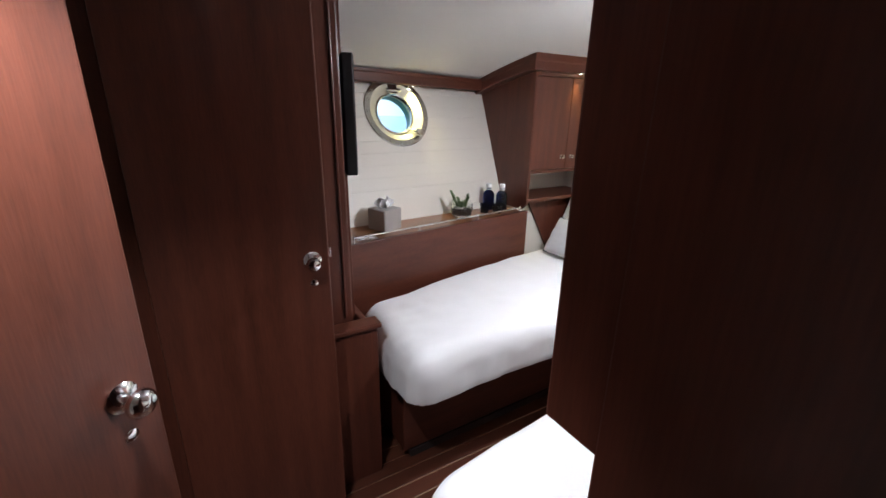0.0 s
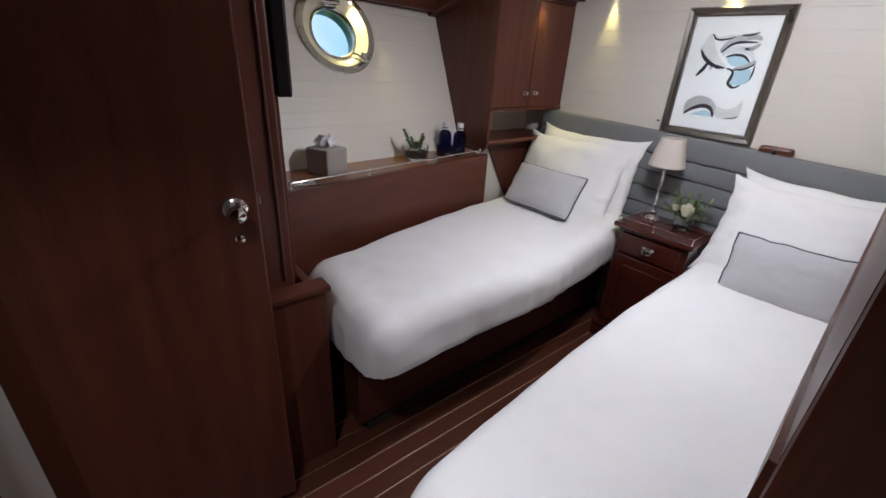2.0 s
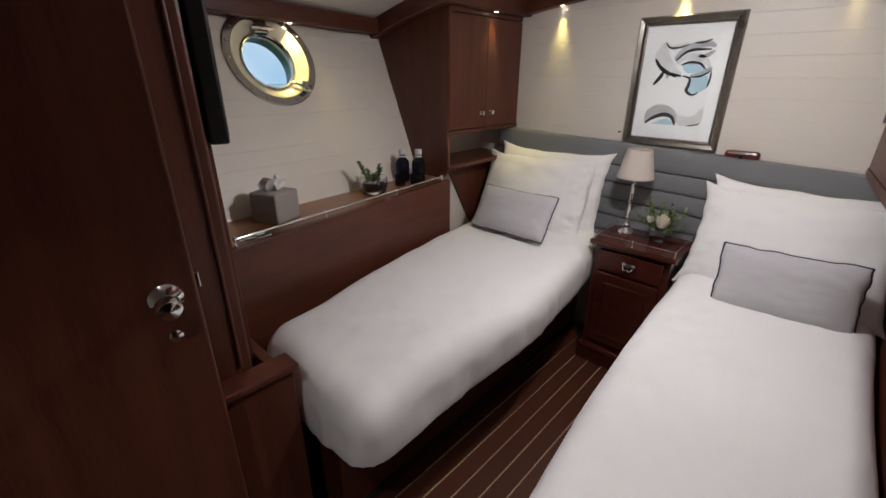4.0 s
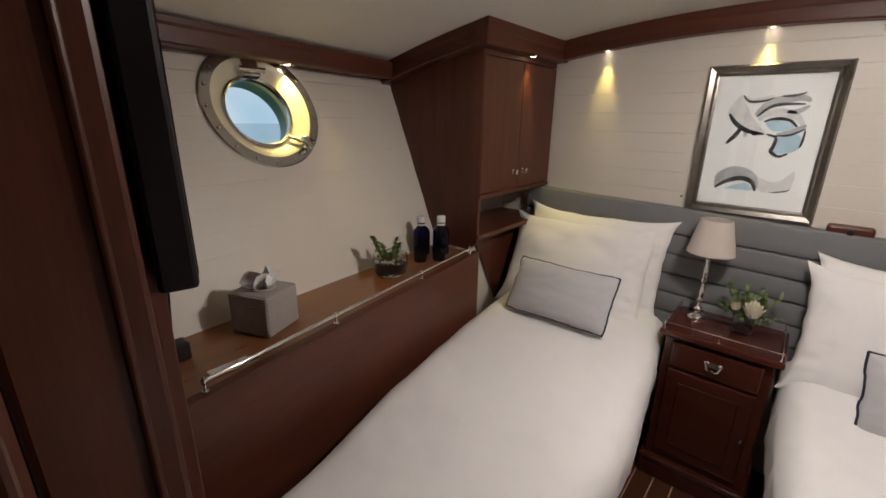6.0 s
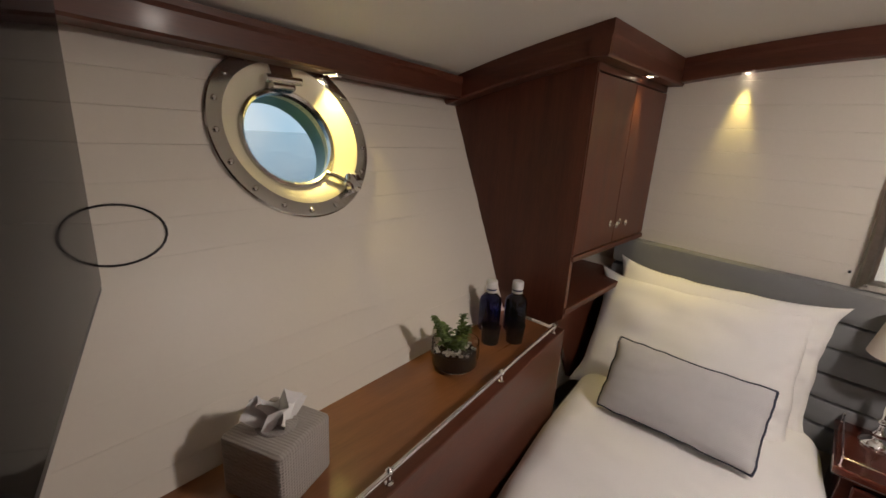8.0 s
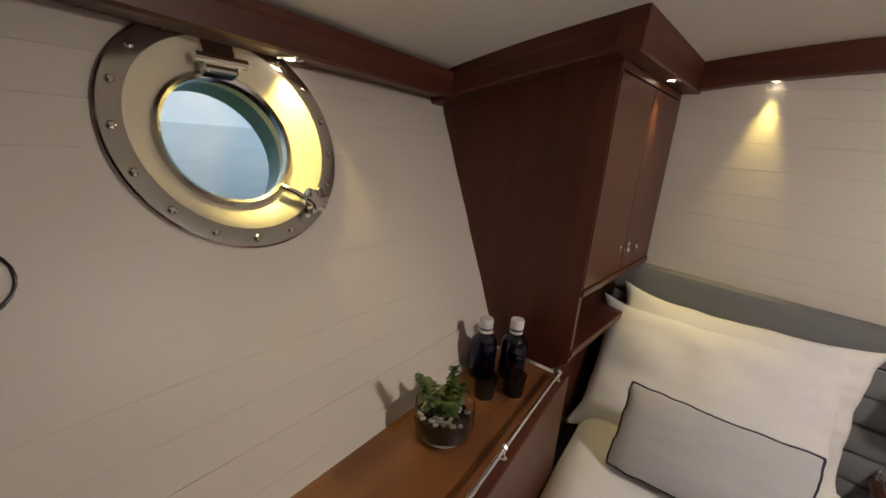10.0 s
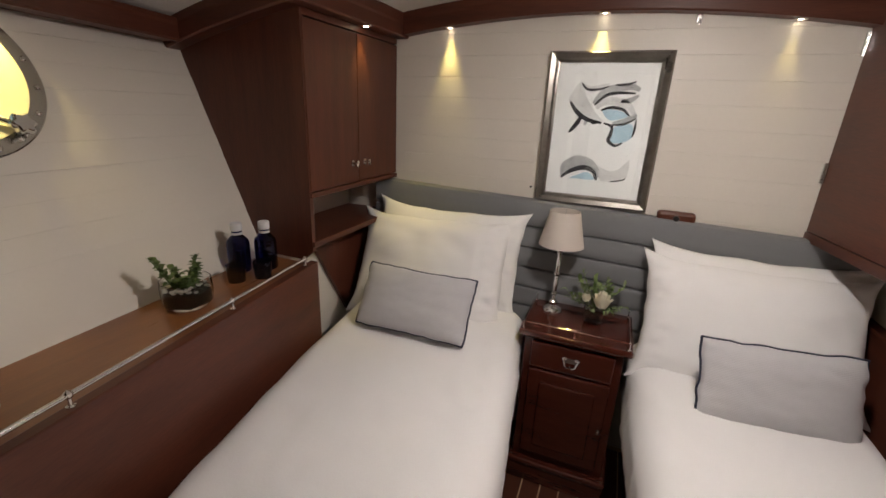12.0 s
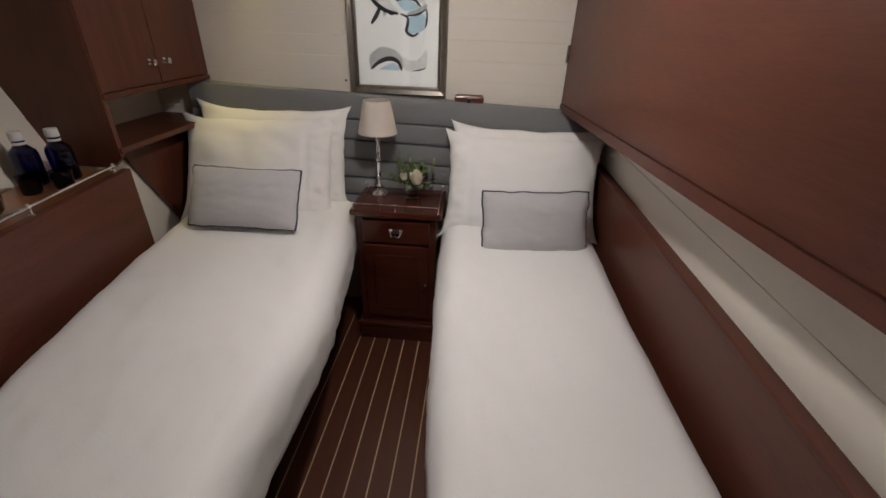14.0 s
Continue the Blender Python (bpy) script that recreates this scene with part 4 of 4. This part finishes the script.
for mat, w, pts in (
    (WASH, 0.034, [(0.42, 0.32), (0.49, 0.25), (0.6, 0.22), (0.71, 0.21), (0.78, 0.23)]),
    (INK, 0.014, [(0.43, 0.33), (0.51, 0.27), (0.6, 0.25), (0.75, 0.25)]),
    (WASH_LIGHT, 0.024, [(0.31, 0.2), (0.37, 0.23), (0.45, 0.22), (0.53, 0.2)]),
    (INK, 0.01, [(0.3, 0.19), (0.35, 0.23), (0.45, 0.23), (0.53, 0.21)]),
    (INK, 0.01, [(0.58, 0.2), (0.66, 0.2), (0.74, 0.18)]),
    (WASH, 0.02, [(0.64, 0.3), (0.72, 0.29), (0.78, 0.26)]),
    (WASH_LIGHT, 0.034, [(0.45, 0.35), (0.5, 0.31), (0.59, 0.3), (0.7, 0.32), (0.77, 0.38)]),
    (INK, 0.014, [(0.49, 0.36), (0.57, 0.34), (0.67, 0.35), (0.73, 0.39)]),
    (WASH, 0.022, [(0.6, 0.44), (0.7, 0.42), (0.79, 0.38)]),
    (INK, 0.01, [(0.59, 0.45), (0.7, 0.44), (0.79, 0.4)]),
    (INK, 0.016, [(0.53, 0.44), (0.6, 0.46), (0.6, 0.51), (0.59, 0.55), (0.65, 0.58), (0.71, 0.56)]),
    (INK, 0.01, [(0.79, 0.41), (0.79, 0.47), (0.78, 0.52)]),
    (INK, 0.02, [(0.22, 0.31), (0.28, 0.37), (0.38, 0.42), (0.51, 0.44)]),
    (INK, 0.02, [(0.33, 0.4), (0.3, 0.45), (0.24, 0.51)]),
    (WASH, 0.016, [(0.38, 0.42), (0.37, 0.46)]),
    (INK, 0.014, [(0.42, 0.44), (0.47, 0.44)]),
    (INK, 0.022, [(0.22, 0.82), (0.3, 0.77), (0.41, 0.74), (0.5, 0.76), (0.54, 0.82)]),
):
    art("ink_stroke", mat, pts, 3 if mat is INK else 2, w)

# ---------------------------------------------------------------- small fixtures on the bulkhead
pin = thing("wall_pin", "small dark pin in the wall beside the frame", "pin")
part("shaft", tube([(WALL_X - 0.001, PY1 + 0.022, PZ0 + 0.055), (WALL_X - 0.020, PY1 + 0.022, PZ0 + 0.057)], 0.003, 8), BLACK, pin, "", True)
part("head", lathe([(0.005, 0), (0.005, 0.003), (0.003, 0.005), (0.0, 0.005)], 12, m=pose(WALL_X - 0.0205, PY1 + 0.022, PZ0 + 0.057, 0, -90)), BLACK, pin, "", True)
call = thing("switch_box", "small cherry wood switch box beside the picture", "switch")
part("box", block(WALL_X - 0.045, WALL_X - 0.001, 0.668, 0.808, 1.178, 1.226, 0.012), WOOD_Y, call)
part("knob", lathe([(0.012, 0), (0.012, 0.010), (0.009, 0.014), (0.0, 0.014)], 14, m=pose(WALL_X - 0.045, 0.738, 1.202, 0, -90)), BLACK, call, "dark switch knob", True)
hook = thing("hook_bracket", "small steel bracket under the crown moulding", "bracket")
part("plate", block(WALL_X - 0.006, WALL_X - 0.001, 0.790, 0.808, 1.915, 1.945, 0.002), STEEL, hook)
part("pin", tube([(WALL_X - 0.006, 0.798, 1.915), (WALL_X - 0.022, 0.798, 1.912), (WALL_X - 0.022, 0.798, 1.925)], 0.004), STEEL, hook, "", True)

# ---------------------------------------------------------------- things on the hull shelf
SZ = 0.9805


def bottle(x, y):
    e = thing("water_bottle", "dark blue glass water bottle with a white cap", "bottle", (x, y, SZ), "water bottles")
    part("glass", lathe([(0.0, 0.0), (0.035, 0.0), (0.0395, 0.006), (0.0395, 0.104), (0.036, 0.118), (0.024, 0.131), (0.018, 0.137), (0.0175, 0.160), (0.0155, 0.160), (0.0155, 0.138), (0.034, 0.115), (0.037, 0.10), (0.037, 0.008), (0.0, 0.005)], 28), BLUE_GLASS, e, "dark blue glass", True)
    part("cap", lathe([(0.0190, 0.154), (0.0200, 0.156), (0.0200, 0.178), (0.0185, 0.182), (0.0, 0.182)], 24), WHITE_CAP, e, "white cap", True)
    part("collar", lathe([(0.0192, 0.140), (0.0192, 0.148), (0.0, 0.148)], 20), WHITE_CAP, e, "pale neck band", True)
    return e


bottle(1.475, 2.228)
bottle(1.542, 2.165)


def tumbler(x, y):
    e = thing("tumbler", "short smoked glass tumbler on the shelf", "glass", (x, y, SZ), "tumblers")
    part("glass", lathe([(0.0, 0.0), (0.028, 0.0), (0.033, 0.060), (0.0315, 0.060), (0.0265, 0.006), (0.0, 0.006)], 26), SMOKE, e, "", True)


tumbler(1.395, 2.160)
tumbler(1.465, 2.110)

bowl = thing("plant_bowl", "glass bowl with green succulents, soil and white pebbles", "plant", m=Matrix.Translation((1.195, 2.140, SZ)) @ Matrix.Scale(1.12, 4))
part("bowl", lathe([(0.0, 0.0), (0.048, 0.0), (0.060, 0.012), (0.064, 0.04), (0.062, 0.075), (0.060, 0.075), (0.0615, 0.04), (0.057, 0.014), (0.0, 0.005)], 32), CLEAR, bowl, "clear glass bowl", True)
part("soil", lathe([(0.0, 0.007), (0.054, 0.014), (0.059, 0.035), (0.056, 0.046), (0.0, 0.052)], 24), SOIL, bowl, "dark soil", True)
bp = bmesh.new()
for i in range(46):
    a, r = rng.uniform(0, 6.28), 0.054 * math.sqrt(rng.random())
    mm = Matrix.Translation((r * math.cos(a), r * math.sin(a), 0.050 + rng.uniform(0, 0.006))) @ Matrix.Rotation(rng.uniform(0, 3), 4, "Z") @ Matrix.Diagonal((rng.uniform(0.005, 0.009), rng.uniform(0.004, 0.007), rng.uniform(0.003, 0.005), 1))
    bmesh.ops.create_icosphere(bp, subdivisions=1, radius=1, matrix=mm)
part("pebbles", bp, PEBBLE, bowl, "white pebbles", True)
for cx, cy, hgt, nl in ((-0.042, 0.018, 0.095, 26), (-0.014, -0.024, 0.038, 26), (0.022, -0.012, 0.058, 24), (0.0, 0.034, 0.045, 20), (0.040, 0.022, 0.066, 24)):
    bl = bmesh.new()
    tipx, tipy = cx * 1.5, cy * 1.3
    tube([(cx * 0.5, cy * 0.5, 0.045), (cx, cy, 0.045 + hgt * 0.5), (tipx, tipy, 0.045 + hgt)], 0.0022, 5, bl)
    for k in range(nl):
        f = (k + 1) / nl
        q = Vector((cx * 0.5 + (tipx - cx * 0.5) * f, cy * 0.5 + (tipy - cy * 0.5) * f, 0.05 + hgt * f))
        a = k * 2.4
        leaf_into(bl, q, (math.cos(a), math.sin(a), 0.35 + 0.5 * f), rng.uniform(0.018, 0.030) * (1.15 - 0.5 * f), rng.uniform(0.013, 0.020), rng)
    part("succulent", bl, LEAF, bowl, "green succulent shoot", True)

# tissue box in woven cover
tb = thing("tissue_box", "grey woven tissue box with a tissue sticking out", "tissue box", m=pose(0.628, 2.085, SZ, 0, 0, 22))
part("cover", block(-0.069, 0.069, -0.069, 0.069, 0, 0.125, 0.008), WICKER, tb, "woven grey cover")
part("rim", lathe([(0.030, 0.124), (0.030, 0.128), (0.036, 0.129), (0.038, 0.125)], 24, close=True), WICKER, tb, "", True)
bt = bmesh.new()
rg = random.Random(2)
for k, (a0, wd, hh) in enumerate(((0.2, 0.062, 0.068), (1.4, 0.056, 0.062), (2.5, 0.062, 0.052))):
    d = Vector((math.cos(a0), math.sin(a0), 0))
    nrm = Vector((-d.y, d.x, 0))
    prev = None
    for i in range(9):
        s = (i / 8 - 0.5) * 2
        row = []
        for j in range(6):
            f = j / 5
            row.append(bt.verts.new(d * s * wd * (0.35 + 0.65 * f) + nrm * (0.014 * math.sin(5 * s + k) * f + 0.022 * f * f * (1 if k % 2 else -1)) + Vector((0, 0, 0.118 + hh * f * (1 - 0.35 * s * s + 0.12 * math.sin(7 * s + 2 * k))))))
        if prev:
            for j in range(5):
                bt.faces.new((prev[j], prev[j + 1], row[j + 1], row[j]))
        prev = row
part("tissue", bt, TISSUE, tb, "white tissue", True)

# ---------------------------------------------------------------- television at the foot of the berth
tv = thing("television", "slim black television on a wall arm", "television", m=pose(0.252, 1.437, 1.400, 0, 0, -13.0))
part("screen_body", block(-0.042, 0.0, 0.0, 0.73, 0.0, 0.43, 0.006), BLACK, tv)
part("screen", block(-0.001, 0.0012, 0.008, 0.722, 0.016, 0.422, 0), SCREEN, tv, "glossy dark screen")
part("back_box", block(-0.075, -0.042, 0.12, 0.56, 0.06, 0.33, 0.012), BLACK, tv)
part("arm", block(-0.155, -0.075, 0.30, 0.40, 0.14, 0.26, 0.006), BLACK, tv)
cable = thing("cable", "thin black cables hanging below the television", "cable")
part("lead", tube([(0.262, 1.60, 1.42), (0.258, 1.62, 1.30), (0.268, 1.70, 1.15), (0.285, 1.85, 1.03), (0.31, 1.955, 0.99)], 0.004, 8), BLACK, cable, "", True)
part("lead", tube([(0.285, 1.68, 1.42), (0.290, 1.72, 1.30), (0.310, 1.83, 1.15), (0.345, 1.98, 1.05), (0.37, 2.055, 1.02)], 0.0035, 8), BLACK, cable, "", True)
part("plug", block(0.345, 0.405, 2.05, 2.10, 0.981, 1.03, 0.006), BLACK, cable, "black plug adapter")
loop = [Vector((math.cos(a) * 0.085, math.sin(a) * 0.058, 0.004)) for a in [radians(-125 + 250 * i / 20) for i in range(21)]]
part("wall_lead", tube([HULL @ (p + Vector((-0.44, -0.21, 0))) for p in loop], 0.0022, 6), BLACK, cable, "", True)

# ---------------------------------------------------------------- open door of the passage
door_2 = structure("door_2", "open cherry wood passage door with a chrome knob")
door_2.matrix_basis = pose(-0.418, 0.779, 0, 0, 0, 42)
part("leaf", block(-0.62, 0.0, 0.0, 0.04, 0.03, 2.0, 0.004), WOOD_Z, door_2)
door_knob(door_2, -0.065, 0.0, 1.135, -1, 0.027)

# ---------------------------------------------------------------- floor planks
pitch, gapw = 0.0805, 0.006
shared = {}
y = -1.1278
while y < 1.9:
    x0, x1 = (-1.45, 2.3)
    ln = x1 - x0
    if "plank" not in shared:
        shared["plank"] = mesh_of("plank", block(-ln / 2, ln / 2, -(pitch - gapw) / 2, (pitch - gapw) / 2, -0.012, 0.0, 0.001), PLANK_DARK)
    o = new("plank", shared["plank"])
    o.parent = floor
    o.location = ((x0 + x1) / 2, y, 0)
    y += pitch
